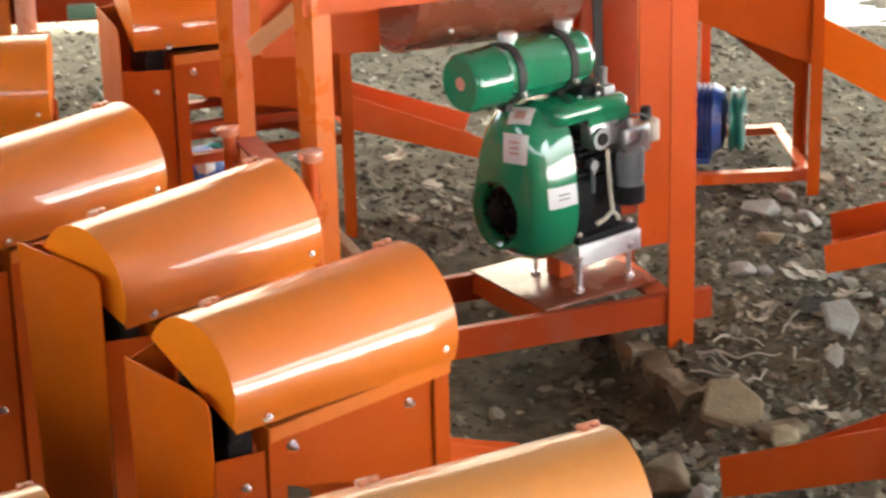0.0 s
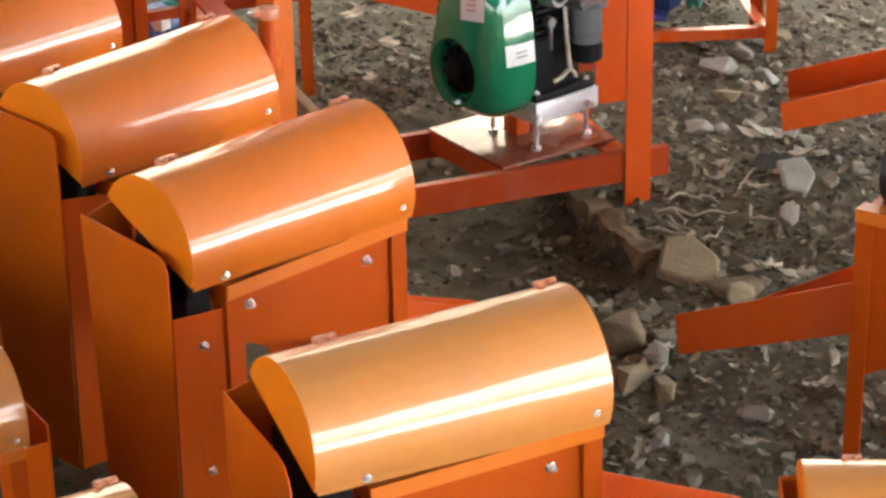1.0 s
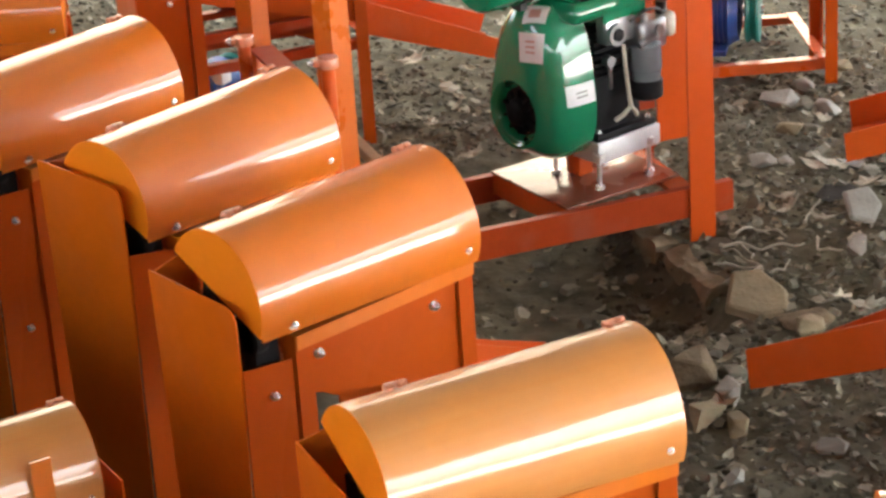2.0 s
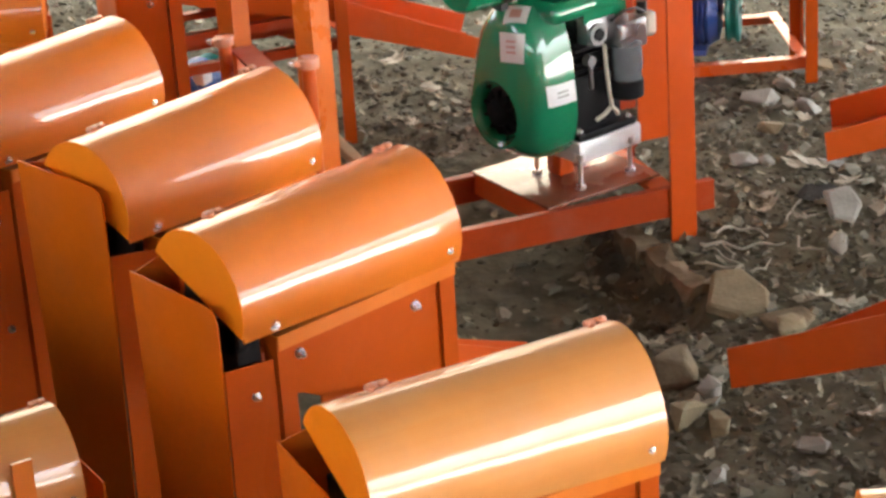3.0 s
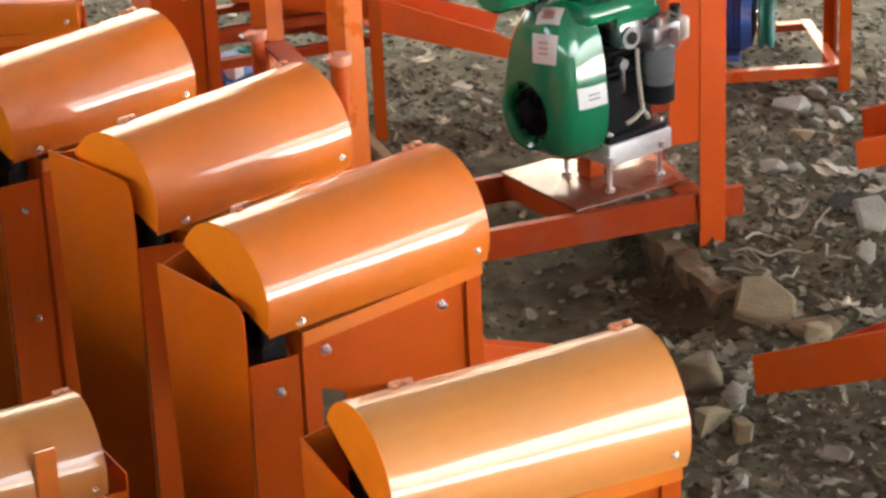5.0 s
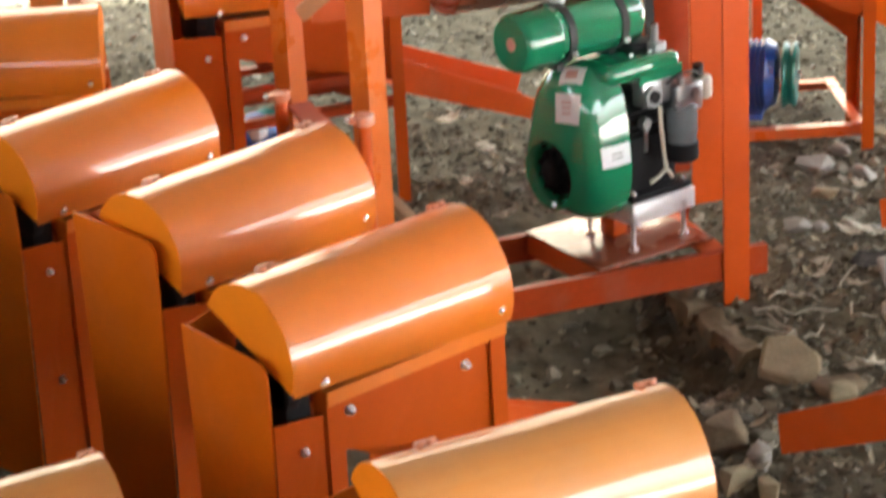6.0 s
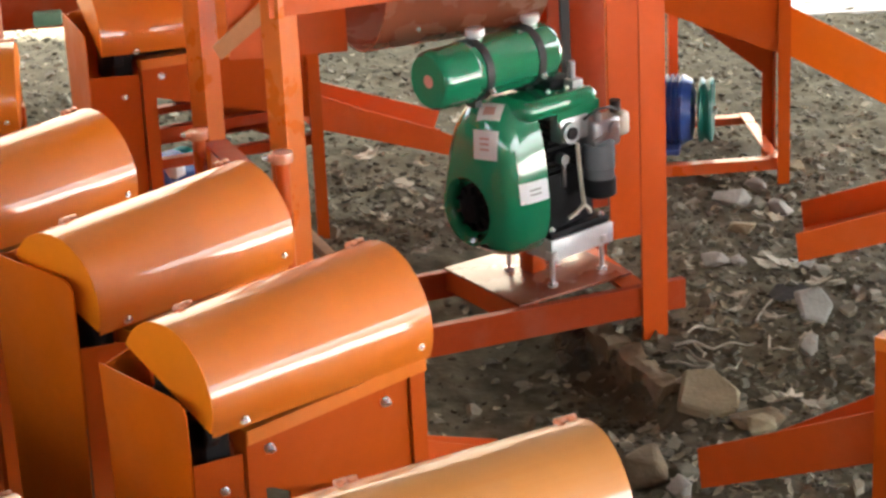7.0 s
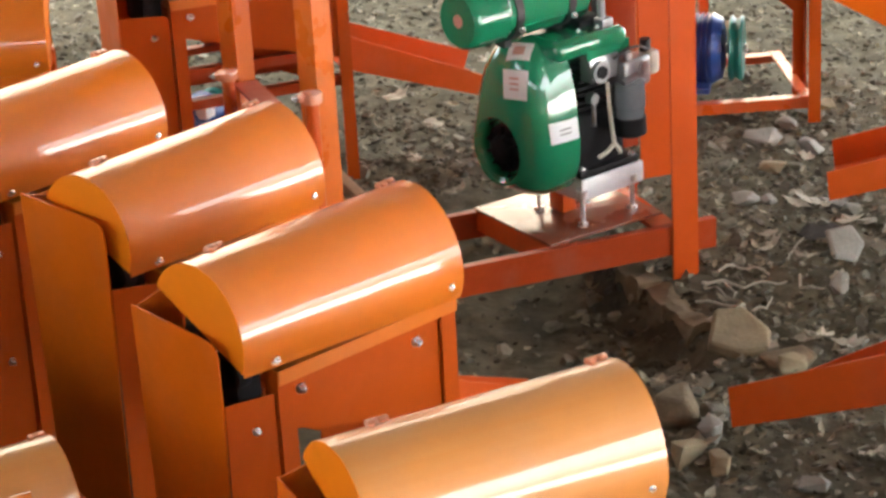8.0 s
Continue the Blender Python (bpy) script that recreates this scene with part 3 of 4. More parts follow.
def cowl_ring(x, k, mid=(0.016, 0.205)):
    ring = []
    for i in range(N):
        a = 2 * math.pi * i / N
        c, d = math.cos(a), math.sin(a)
        square = c < 0 and d > 0
        y, z = 0.097 * math.copysign(abs(c) ** (0.52 if square else 0.74), c), 0.143 * math.copysign(abs(d) ** (0.72 if square else 0.9), d)
        y = y * ((1.04 - 0.22 * z / 0.143) if y > 0 else (1.03 - 0.17 * z / 0.143)) + 0.004
        z += 0.012 * max(0, z / 0.143) ** 1.5
        ring.append((x, mid[0] + y * k, mid[1] + z * k - 0.012 * (1 - k)))
    return ring


def hole_ring(x, r, mid=(0.036, 0.152)):
    return [(x, mid[0] + r * math.cos(2 * math.pi * i / N), mid[1] + r * math.sin(2 * math.pi * i / N)) for i in range(N)]


bm = bmesh.new()
stack = [cowl_ring(-0.078, 0.985), cowl_ring(-0.080, 1.0), cowl_ring(-0.110, 1.0), cowl_ring(-0.127, 0.985), cowl_ring(-0.142, 0.945), cowl_ring(-0.155, 0.885), cowl_ring(-0.164, 0.81), cowl_ring(-0.169, 0.73)]
stack += [hole_ring(-0.173, 0.066), hole_ring(-0.1735, 0.061), hole_ring(-0.168, 0.055), hole_ring(-0.162, 0.051), hole_ring(-0.148, 0.049)]
rings = [[bm.verts.new(p) for p in ring] for ring in stack]
for a, b in zip(rings, rings[1:]):
    for i in range(N):
        bm.faces.new((a[i], a[(i + 1) % N], b[(i + 1) % N], b[i]))
bm.faces.new(rings[0])
bm.faces.new(rings[-1])
cowl = part("fan_cowl", bm, GREEN, engine, "glossy green pressed-steel fan cowl")
bm = bmesh.new()
lathe(bm, [(0.055, 0.0), (0.055, 0.010), (0.034, 0.014), (0.028, 0.026), (0.020, 0.030), (0.010, 0.030)], Matrix.Translation((-0.145, 0.036, 0.152)) @ Matrix.Diagonal((1, 0.82, 0.82, 1)) @ pose(0, 0, 0, 0, -90, 0), 32)
# flywheel and fins carry the recess's shade in their black
flywheel = part("flywheel", bm, SHADOW_IRON, engine, "dark finned flywheel behind the cowl opening")
for k in range(10):
    part("fin", box(bmesh.new(), -0.016, -0.004, -0.003, 0.003, 0.024, 0.050, Matrix.Translation((-0.149, 0.036, 0.152)) @ Matrix.Diagonal((1, 0.82, 0.82, 1)) @ pose(0, 0, 0, 36 * k)), SHADOW_IRON, flywheel)
bm = soften(box(bmesh.new(), -0.125, 0.046, -0.082, 0.066, 0.322, 0.3600), 0.016, 4)
part("cylinder_shroud", bm, GREEN, engine)
bm = soften(box(bmesh.new(), -0.056, 0.046, -0.0805, -0.0775, 0.312, 0.336), 0.001, 1)
part("shroud_flange", bm, GREEN, engine)
# stickers draped on the cowl
skin = BVHTree.FromPolygons([v.co for v in cowl.data.vertices], [tuple(p.vertices) for p in cowl.data.polygons])


def drape(name, middle, way, across, up, w, h, mat, parent, label, lift=0.0012):
    """A thin sheet laid on the cowl: way points at it, across and up span the sheet."""
    bm, grid = bmesh.new(), []
    for j in range(7):
        for i in range(7):
            start = Vector(middle) - Vector(way) * 0.3 + Vector(across) * w * (i / 6 - 0.5) + Vector(up) * h * (j / 6 - 0.5)
            place, normal, _, _ = skin.ray_cast(start, Vector(way))
            if place is None:
                place, normal = start + Vector(way) * 0.3, -Vector(way)
            if normal.dot(Vector(way)) > 0:
                normal = -normal
            grid.append(bm.verts.new(place + normal * lift))
    for j in range(6):
        for i in range(6):
            bm.faces.new((grid[j * 7 + i], grid[j * 7 + i + 1], grid[j * 7 + i + 8], grid[j * 7 + i + 7]))
    made = bmesh.ops.extrude_face_region(bm, geom=bm.faces[:])
    bmesh.ops.translate(bm, verts=[v for v in made["geom"] if isinstance(v, bmesh.types.BMVert)], vec=Vector(way) * -0.0006)
    return part(name, bm, mat, parent, label)


WAY, ACROSS = Vector((0.86, 0.40, -0.32)).normalized(), Vector((0.42, -0.91, 0.0)).normalized()
UP = ACROSS.cross(WAY)
UP = UP if UP.z > 0 else -UP
drape("sticker", (-0.16, -0.012, 0.282), WAY, ACROSS, UP, 0.054, 0.052, STICKER, cowl, "pale printed warning sticker")
for k in range(3):
    drape("print_bar", (-0.16, -0.012, 0.274 + 0.010 * k), WAY, ACROSS, UP, 0.022, 0.004, STICKER_RED, cowl, "bar of red print", 0.0024)
WAY2 = Vector((0.62, 0.30, -0.72)).normalized()
UP2 = ACROSS.cross(WAY2)
UP2 = UP2 if UP2.z > 0 else -UP2
drape("sticker", (-0.146, -0.008, 0.336), WAY2, ACROSS, UP2, 0.046, 0.034, STICKER, cowl, "small printed sticker with red marks")
drape("print_bar", (-0.146, -0.008, 0.336), WAY2, ACROSS, UP2, 0.022, 0.016, STICKER_RED, cowl, "square of red print", 0.0024)
WAY3, ACROSS3 = Vector((-0.20, 0.98, 0.0)).normalized(), Vector((0.98, 0.20, 0.0)).normalized()
drape("label", (-0.113, -0.08, 0.200), WAY3, ACROSS3, Vector((0, 0, 1)), 0.058, 0.038, WHITE, cowl, "white printed label")
for k in range(2):
    drape("print_bar", (-0.113, -0.08, 0.196 + 0.008 * k), WAY3, ACROSS3, Vector((0, 0, 1)), 0.024, 0.003, SMALL_PRINT, cowl, "bar of grey print", 0.0024)
# crankcase, fins and sump
bm = soften(box(bmesh.new(), -0.055, 0.060, -0.045, 0.055, 0.085, 0.20), 0.006, 2)
part("crankcase", bm, BLACK, engine)
bm = soften(box(bmesh.new(), -0.062, 0.080, -0.062, 0.060, 0.088, 0.102), 0.003, 2)
part("crankcase_flange", bm, BLACK, engine)
bm = bmesh.new()
rings = []
for k in range(9):
    z = 0.200 + 0.0128 * k
    for dz, grow in ((0.0, 0.0), (0.0045, 0.0), (0.0045, 0.013), (0.0085, 0.013), (0.0085, 0.0)):
        rings.append([bm.verts.new(p) for p in ((-0.044 - grow, -0.042 - grow, z + dz), (0.030 + grow, -0.042 - grow, z + dz), (0.030 + grow, 0.044 + grow, z + dz), (-0.044 - grow, 0.044 + grow, z + dz))])
for a, b in zip(rings, rings[1:]):
    for i in range(4):
        bm.faces.new((a[i], a[(i + 1) % 4], b[(i + 1) % 4], b[i]))
bm.faces.new(rings[0])
bm.faces.new(rings[-1])
part("cylinder", bm, BLACK, engine, "black finned cylinder")
bm = box(bmesh.new(), -0.065, 0.088, -0.066, 0.063, 0.048, 0.0885)
sump = part("sump", soften(bm, 0.004, 2), SUMP, engine, "cast aluminium sump")
for x, y in ((-0.050, -0.052), (0.070, -0.052), (0.070, 0.05)):
    bolt(sump, (x, y, 0.102), (0, 0, 1), SMALL_BOLT)
for x in (-0.060, 0.062):
    for y in (-0.060, 0.060):
        bm = tube(bmesh.new(), (x, y, -0.004), (x, y, 0.066), 0.0045, 14)
        tube(bm, (x, y, 0.0), (x, y, 0.007), 0.0095, 6)
        tube(bm, (x, y, 0.056), (x, y, 0.068), 0.0105, 12)
        part("stud", bm, ZINC, engine, "long steel mounting stud with nuts")
bm = soften(box(bmesh.new(), -0.045, -0.012, 0.010, 0.05, 0.0, 0.055), 0.004)
part("pedestal", bm, RED_ORANGE, engine)
# carburettor side
bm = soften(box(bmesh.new(), -0.050, 0.020, -0.082, -0.050, 0.270, 0.318), 0.006, 2)
lathe(bm, [(0.020, 0), (0.020, 0.010), (0.012, 0.010), (0.012, 0.004)], Matrix.Translation((-0.030, -0.080, 0.290)) @ pose(0, 0, 0, 90), 24)
part("exhaust_port", bm, ALLOY, engine)
bm = tube(bmesh.new(), (-0.030, -0.0925, 0.290), (-0.030, -0.084, 0.290), 0.0115, 20)
part("port_bore", bm, BLACK, engine)
bm = soften(box(bmesh.new(), 0.014, 0.082, -0.098, -0.055, 0.245, 0.300), 0.008, 3)
tube(bm, (0.03, -0.09, 0.30), (0.03, -0.09, 0.315), 0.008, 12)
tube(bm, (0.06, -0.102, 0.28), (0.06, -0.09, 0.28), 0.011, 16)
tube(bm, (0.010, -0.100, 0.262), (0.045, -0.100, 0.270), 0.006, 10)
part("carburettor", bm, ALLOY, engine, "bright aluminium carburettor")
bm = lathe(bmesh.new(), [(0.020, 0.0), (0.027, 0.004), (0.028, 0.05), (0.030, 0.052), (0.029, 0.098), (0.020, 0.104)], Matrix.Translation((0.040, -0.082, 0.158)), 28)
part("filter_bowl", bm, GREY_BOWL, engine, "smoky grey plastic filter bowl")
bm = lathe(bmesh.new(), [(0.024, 0.0), (0.0305, 0.004), (0.0305, 0.034), (0.029, 0.036)], Matrix.Translation((0.040, -0.082, 0.155)), 28)
part("bowl_cup", bm, BLACK, engine)
bm = soften(box(bmesh.new(), 0.083, 0.114, -0.090, -0.050, 0.255, 0.300), 0.009, 3)
part("intake_cover", bm, CREAM, engine, "cream plastic intake cover")
bm = tube(bmesh.new(), (0.093, -0.07, 0.298), (0.093, -0.07, 0.320), 0.010, 14)
part("choke_knob", bm, RUBBER, engine)
bm = sweep(bmesh.new(), [(-0.004, -0.074, 0.262), (-0.003, -0.076, 0.22), (0.003, -0.076, 0.17), (0.008, -0.075, 0.143)], 0.0040, 8)
sweep(bm, [(-0.024, -0.068, 0.124), (-0.008, -0.072, 0.131), (0.008, -0.075, 0.144), (0.022, -0.072, 0.130), (0.028, -0.068, 0.122)], 0.0042, 8)
part("governor_arm", bm, CREAM, engine, "pale metal governor arm")
bm = sweep(bmesh.new(), [(-0.034, -0.066, 0.24), (-0.033, -0.068, 0.22), (-0.031, -0.066, 0.185)], 0.004, 8)
tube(bm, (-0.034, -0.074, 0.238), (-0.034, -0.058, 0.238), 0.010, 14)
part("tappet_cover", bm, ALLOY, engine)
bm = sweep(bmesh.new(), [(0.0, -0.088, 0.308), (0.03, -0.094, 0.322), (0.06, -0.09, 0.318), (0.085, -0.085, 0.304)], 0.0028, 8)
part("fuel_pipe", bm, RUBBER, engine)
# fuel tank with two straps and two filler caps
TANK = pose(-0.27, 0.010, 0.418, 0, 90, 0)
bm = lathe(bmesh.new(), [(0.030, 0.002), (0.046, 0.0), (0.0515, 0.006), (0.053, 0.016), (0.053, 0.072), (0.0545, 0.076), (0.053, 0.080), (0.053, 0.256), (0.051, 0.265), (0.046, 0.271), (0.030, 0.269)], TANK, 48)
tank = part("fuel_tank", bm, GREEN, engine, "glossy green cylindrical fuel tank")
bm = tube(bmesh.new(), (-0.2695, 0.010, 0.418), (-0.2675, 0.010, 0.418), 0.0115, 24)
part("badge", bm, STICKER_RED, tank, "round red and grey badge")
for x in (-0.172, -0.052):
    bm = lathe(bmesh.new(), [(0.050, -0.008), (0.0555, -0.008), (0.0555, 0.008), (0.050, 0.008)], Matrix.Translation((x, 0.010, 0.418)) @ pose(0, 0, 0, 0, 90, 0), 40)
    box(bm, x - 0.008, x + 0.008, -0.006, 0.020, 0.352, 0.368)
    part("strap", bm, RUBBER, tank, "black tank strap")
    bolt(tank, (x, -0.046, 0.392), (0, -1, -0.3), SMALL_BOLT)
for x in (-0.158, -0.030):
    bm = lathe(bmesh.new(), [(0.0120, -0.004), (0.0120, 0.006), (0.0160, 0.010), (0.0170, 0.012), (0.0170, 0.0215), (0.0155, 0.0230)], Matrix.Translation((x, 0.014, 0.466)), 28)
    part("filler_cap", bm, CHROME, tank, "bright chromed filler cap")
bm = soften(box(bmesh.new(), -0.03, 0.03, -0.035, 0.03, 0.3555, 0.372), 0.003)
bracket = part("tank_bracket", bm, BLACK, engine)
for x, y in ((-0.045, -0.045), (-0.005, -0.05), (0.02, -0.045)):
    bolt(bracket, (x, y, 0.3575), (0, -0.2, 1), SMALL_BOLT)
bm = soften(box(bmesh.new(), 0.000, 0.026, -0.062, -0.036, 0.356, 0.374), 0.004)
tube(bm, (0.012, -0.045, 0.37), (0.012, -0.045, 0.405), 0.007, 12)
part("breather", bm, ALLOY, engine)

# ---- electric motor under the far thresher, on its own base frame ----
base = thing("motor_frame", pose(0.790, 4.690, 0.0, 0, 0, 3.0), "welded red-orange angle-iron base frame on the soil", "frame")
for p, q, a, b in (((-0.30, 0, 0.055), (0.0, 0, 0.055), (0, 0, -1), (0, 1, 0)), ((-0.30, 0.33, 0.055), (0.0, 0.33, 0.055), (0, 0, -1), (0, -1, 0)), ((0.0, 0.002, 0.058), (0.0, 0.328, 0.058), (0, 0, -1), (-1, 0, 0)), ((-0.30, 0.002, 0.058), (-0.30, 0.328, 0.058), (0, 0, -1), (1, 0, 0))):
    part("rail", angle_iron(bmesh.new(), p, q, a, b, 0.024), GLOSS_RED, base)
for x, y in ((-0.183, 0.352), (-0.304, -0.003)):
    part("leg", angle_iron(bmesh.new(), (x, y, -0.01), (x, y, 0.46), (-1 if x > -0.1 else 1, 0, 0), (0, -1 if y > 0.1 else 1, 0), 0.024), RED_ORANGE, base)


def electric_motor(m, label):
    e = thing("electric_motor", m, label, "motor")
    ribs = [(r, -0.055 + 0.010 * k + d) for k in range(11) for d, r in ((0.0, 0.062), (0.005, 0.062), (0.0055, 0.068), (0.0095, 0.068))]
    bm = lathe(bmesh.new(), [(0.04, -0.075), (0.060, -0.070), (0.064, -0.060)] + ribs + [(0.064, 0.060), (0.058, 0.072), (0.03, 0.078)], pose(0, 0, 0.075, 0, 90, 0), 36)
    part("body", bm, BLUE, e)
    part("foot_plate", soften(box(bmesh.new(), -0.05, 0.05, -0.06, 0.06, 0.0, 0.012), 0.002), BLUE, e)
    part("terminal_box", soften(box(bmesh.new(), -0.06, -0.015, -0.085, -0.045, 0.10, 0.145), 0.004), WHITE, e, "pale terminal box")
    bm = lathe(bmesh.new(), [(0.02, 0.0), (0.060, 0.0), (0.063, 0.004), (0.056, 0.012), (0.063, 0.022), (0.060, 0.026), (0.02, 0.026)], Matrix.Translation((0.085, 0, 0.075)) @ pose(0, 0, 0, 0, 90, 0), 36)
    part("pulley", bm, TEAL, e, "teal-green belt pulley")
    part("shaft", tube(bmesh.new(), (0.07, 0, 0.075), (0.118, 0, 0.075), 0.009, 12), ZINC, e)
    return e


electric_motor(pose(0.535, 4.800, 0.062, 0, 0, -12.0) @ Matrix.Scale(1.12, 4), "blue electric motor with a teal pulley on an orange base frame")
electric_motor(pose(-0.530, 4.740, 0.01, 0, 0, 60.0) @ Matrix.Scale(0.75, 4), "small blue and white electric motor standing on the soil")

# ---- another stand far off ----
stand_far = thing("machine_stand", pose(-1.08, 5.55, 0.0, 0, 0, 6.0), "red-orange machine stand of posts and a beam", "stand")
part("post", soften(box(bmesh.new(), -0.05, 0.03, 0, 0.05, -0.02, 0.9), 0.003), ORANGE, stand_far)
part("pipe_post", tube(bmesh.new(), (0.069, 0.0, -0.02), (0.069, 0.0, 0.9), 0.026, 20), PINK, stand_far)
part("beam", angle_iron(bmesh.new(), (0.03, 0.02, 0.188), (0.42, 0.02, 0.188), (0, 0, 1), (0, 1, 0), 0.30, 0.004, 0.06), SHADED_DARK_RED, stand_far)
part("block", soften(box(bmesh.new(), 0.17, 0.24, -0.012, 0.018, 0.200, 0.235), 0.005), PALE_GREEN, stand_far)

# ---- far boundary and odds and ends ----
bm = soften(box(bmesh.new(), -0.09, 0.09, -0.012, 0.012, 0.0, 0.02), 0.002)
offcut = new("timber_offcut", finish("timber_offcut", bm, WOOD))
offcut.matrix_world = pose(-0.215, 4.40, 0.03, 0, 18, -55)
tagged(offcut, "short raw timber offcut lying by an orange leg", "offcut")


# ---- rubble ----
def rock(bm, m, seed, count=15):
    """An angular broken stone about one unit across: a hull of scattered corners with chipped edges."""
    rnd = random.Random(seed)
    for _ in range(count):
        p = Vector((rnd.gauss(0, 1), rnd.gauss(0, 1), rnd.gauss(0, 1))).normalized() * rnd.uniform(0.40, 0.56)
        bm.verts.new((p.x, p.y, max(-0.4, min(0.4, p.z * 1.25))))
    done = bmesh.ops.convex_hull(bm, input=bm.verts[:])
    bmesh.ops.delete(bm, geom=[v for v in done["geom_interior"] if isinstance(v, bmesh.types.BMVert)], context="VERTS")
    bmesh.ops.bevel(bm, geom=bm.edges[:], offset=0.035, segments=1, affect="EDGES", clamp_overlap=True)
    bmesh.ops.transform(bm, matrix=m, verts=bm.verts[:])
    return bm


def single_rock(name, x, y, size, mat, label, seed, turn=0, tilt=0, lift=0.25, category="stone", corners=15):
    bm = rock(bmesh.new(), Matrix.Diagonal((*size, 1)), seed, corners)
    me = finish(name, bm, mat, False)
    ob = new(name, me)
    ob.matrix_world = pose(x, y, height(x, y) + size[2] * lift, tilt, 0, turn)
    return tagged(ob, label, category, "rubble")


def flat_stone(name, m, size, mat, label, seed, corners=6):
    """A broken slab: an uneven many-sided plate with chipped edges."""
    rnd, bm = random.Random(seed), bmesh.new()
    edge = [(2 * math.pi * (k + rnd.uniform(-0.25, 0.25)) / corners, rnd.uniform(0.38, 0.55)) for k in range(corners)]
    loft(bm, [(r * math.cos(a), r * math.sin(a), -0.5) for a, r in edge], [(r * rnd.uniform(0.82, 0.96) * math.cos(a), r * rnd.uniform(0.82, 0.96) * math.sin(a), 0.5 + rnd.uniform(-0.12, 0.12)) for a, r in edge])
    bmesh.ops.triangulate(bm, faces=[f for f in bm.faces if len(f.verts) > 4])
    bmesh.ops.transform(bm, matrix=Matrix.Diagonal((*size, 1)), verts=bm.verts[:])
    ob = new(name, finish(name, soften(bm, 0.004, 1, 25), mat, False))
    ob.matrix_world = m
    return tagged(ob, label, "stone", "rubble")


flat_stone("stone_slab", pose(0.487, 3.592, height(0.487, 3.592) + 0.012, 7, -3, 12), (0.140, 0.215, 0.016), SLAB, "buff broken stone slab lying by the brick edging", 4)
flat_stone("stone_flake", pose(0.720, 3.925, height(0.720, 3.925) + 0.030, 40, 4, 12), (0.105, 0.090, 0.013), PALE, "pale grey flake of concrete tilted among roots", 9, 5)
single_rock("stone", 0.686, 3.775, (0.040, 0.085, 0.03), PALE, "pale broken lump of mortar", 8, -10, 10, 0.4)
# flat dark piece in place of a shaded hole behind the flake
single_rock("stone", 0.704, 4.025, (0.11, 0.13, 0.02), HOLLOW_SHADE, "flat near-black piece standing for a shaded hollow behind a flake", 9, 10)
single_rock("stone", 0.560, 3.485, (0.12, 0.11, 0.03), BRICK, "brown flat stone half under a chute", 12, 40)
single_rock("stone", 0.343, 3.299, (0.10, 0.10, 0.08), BRICK, "dark brown broken brick end", 14, 15)
single_rock("stone", 0.399, 3.225, (0.075, 0.075, 0.05), PALE, "white chalky lump among buff stones", 17, 60)
single_rock("stone", 0.342, 3.155, (0.075, 0.095, 0.05), SLAB, "buff angular stone on dark soil", 21, -25)
single_rock("stone", 0.388, 3.135, (0.055, 0.07, 0.035), SLAB, "small buff stone on dark soil", 22)
single_rock("stone", 0.405, 3.30, (0.05, 0.05, 0.04), STONE, "small grey stone on dark soil", 30, 30)
for k, (x, y, s) in enumerate(((0.663, 4.549, 0.075), (0.706, 4.521, 0.05), (0.765, 4.517, 0.07), (0.664, 4.389, 0.055), (0.587, 4.235, 0.06), (0.570, 4.413, 0.04), (0.733, 4.662, 0.055), (0.838, 4.785, 0.05), (0.630, 4.223, 0.035), (0.776, 4.145, 0.05), (0.746, 4.193, 0.045), (0.83, 4.40, 0.05), (0.364, 2.969, 0.035), (0.399, 2.864, 0.04), (0.519, 3.056, 0.045), (0.556, 3.451, 0.06))):
    single_rock("stone", x, y, (s * 1.25, s, s * 0.55), (PALE, STONE, PALE, SLAB)[k % 4], "grey angular lump of rubble on the soil", 200 + k, 50 * k, 12, 0.3)
rnd = random.Random(11)
for k in range(64):
    x, y = rnd.uniform(0.28, 1.5), rnd.uniform(2.45, 5.3)
    s = rnd.uniform(0.014, 0.036)
    single_rock("stone", x, y, (s * rnd.uniform(0.8, 1.4), s, s * rnd.uniform(0.5, 0.8)), rnd.choice((STONE, STONE, CHIP, SLAB, PALE)), "small angular stone half sunk in the soil", 40 + k, rnd.uniform(0, 360), rnd.uniform(-20, 20))


def dry_leaf(x, y, size, turn, seed):
    """A torn, curled leaf: a jagged blade bent along its rib."""
    rnd, n = random.Random(seed), 14
    v = [(0.0, 0.0, 0.1 * size)]
    for k in range(n):
        a = 2 * math.pi * k / n
        r = size * (0.5 if k % 2 else 0.36) * rnd.uniform(0.75, 1.2)
        px, py = r * 1.3 * math.cos(a), r * 0.8 * math.sin(a)
        v.append((px, py, 0.9 * py * py / size + 0.6 * px * px / size + rnd.uniform(-0.05, 0.06) * size))
    me = bpy.data.meshes.new("dry_leaf")
    me.from_pydata(v + [(p, q, z + 0.0008) for p, q, z in v], [], [(0, 1 + (k + 1) % n, 1 + k) for k in range(n)] + [(n + 1, n + 2 + k, n + 2 + (k + 1) % n) for k in range(n)] + [(1 + k, 1 + (k + 1) % n, n + 2 + (k + 1) % n, n + 2 + k) for k in range(n)])
    me.materials.append(PALE_LEAF)
    ob = new("dry_leaf", me)
    ob.matrix_world = pose(x, y, height(x, y) + 0.012, rnd.uniform(-18, 18), rnd.uniform(-18, 18), turn)
    return tagged(ob, "bleached dry torn leaf lying on the soil", "leaf", "dry leaves")


rnd = random.Random(23)
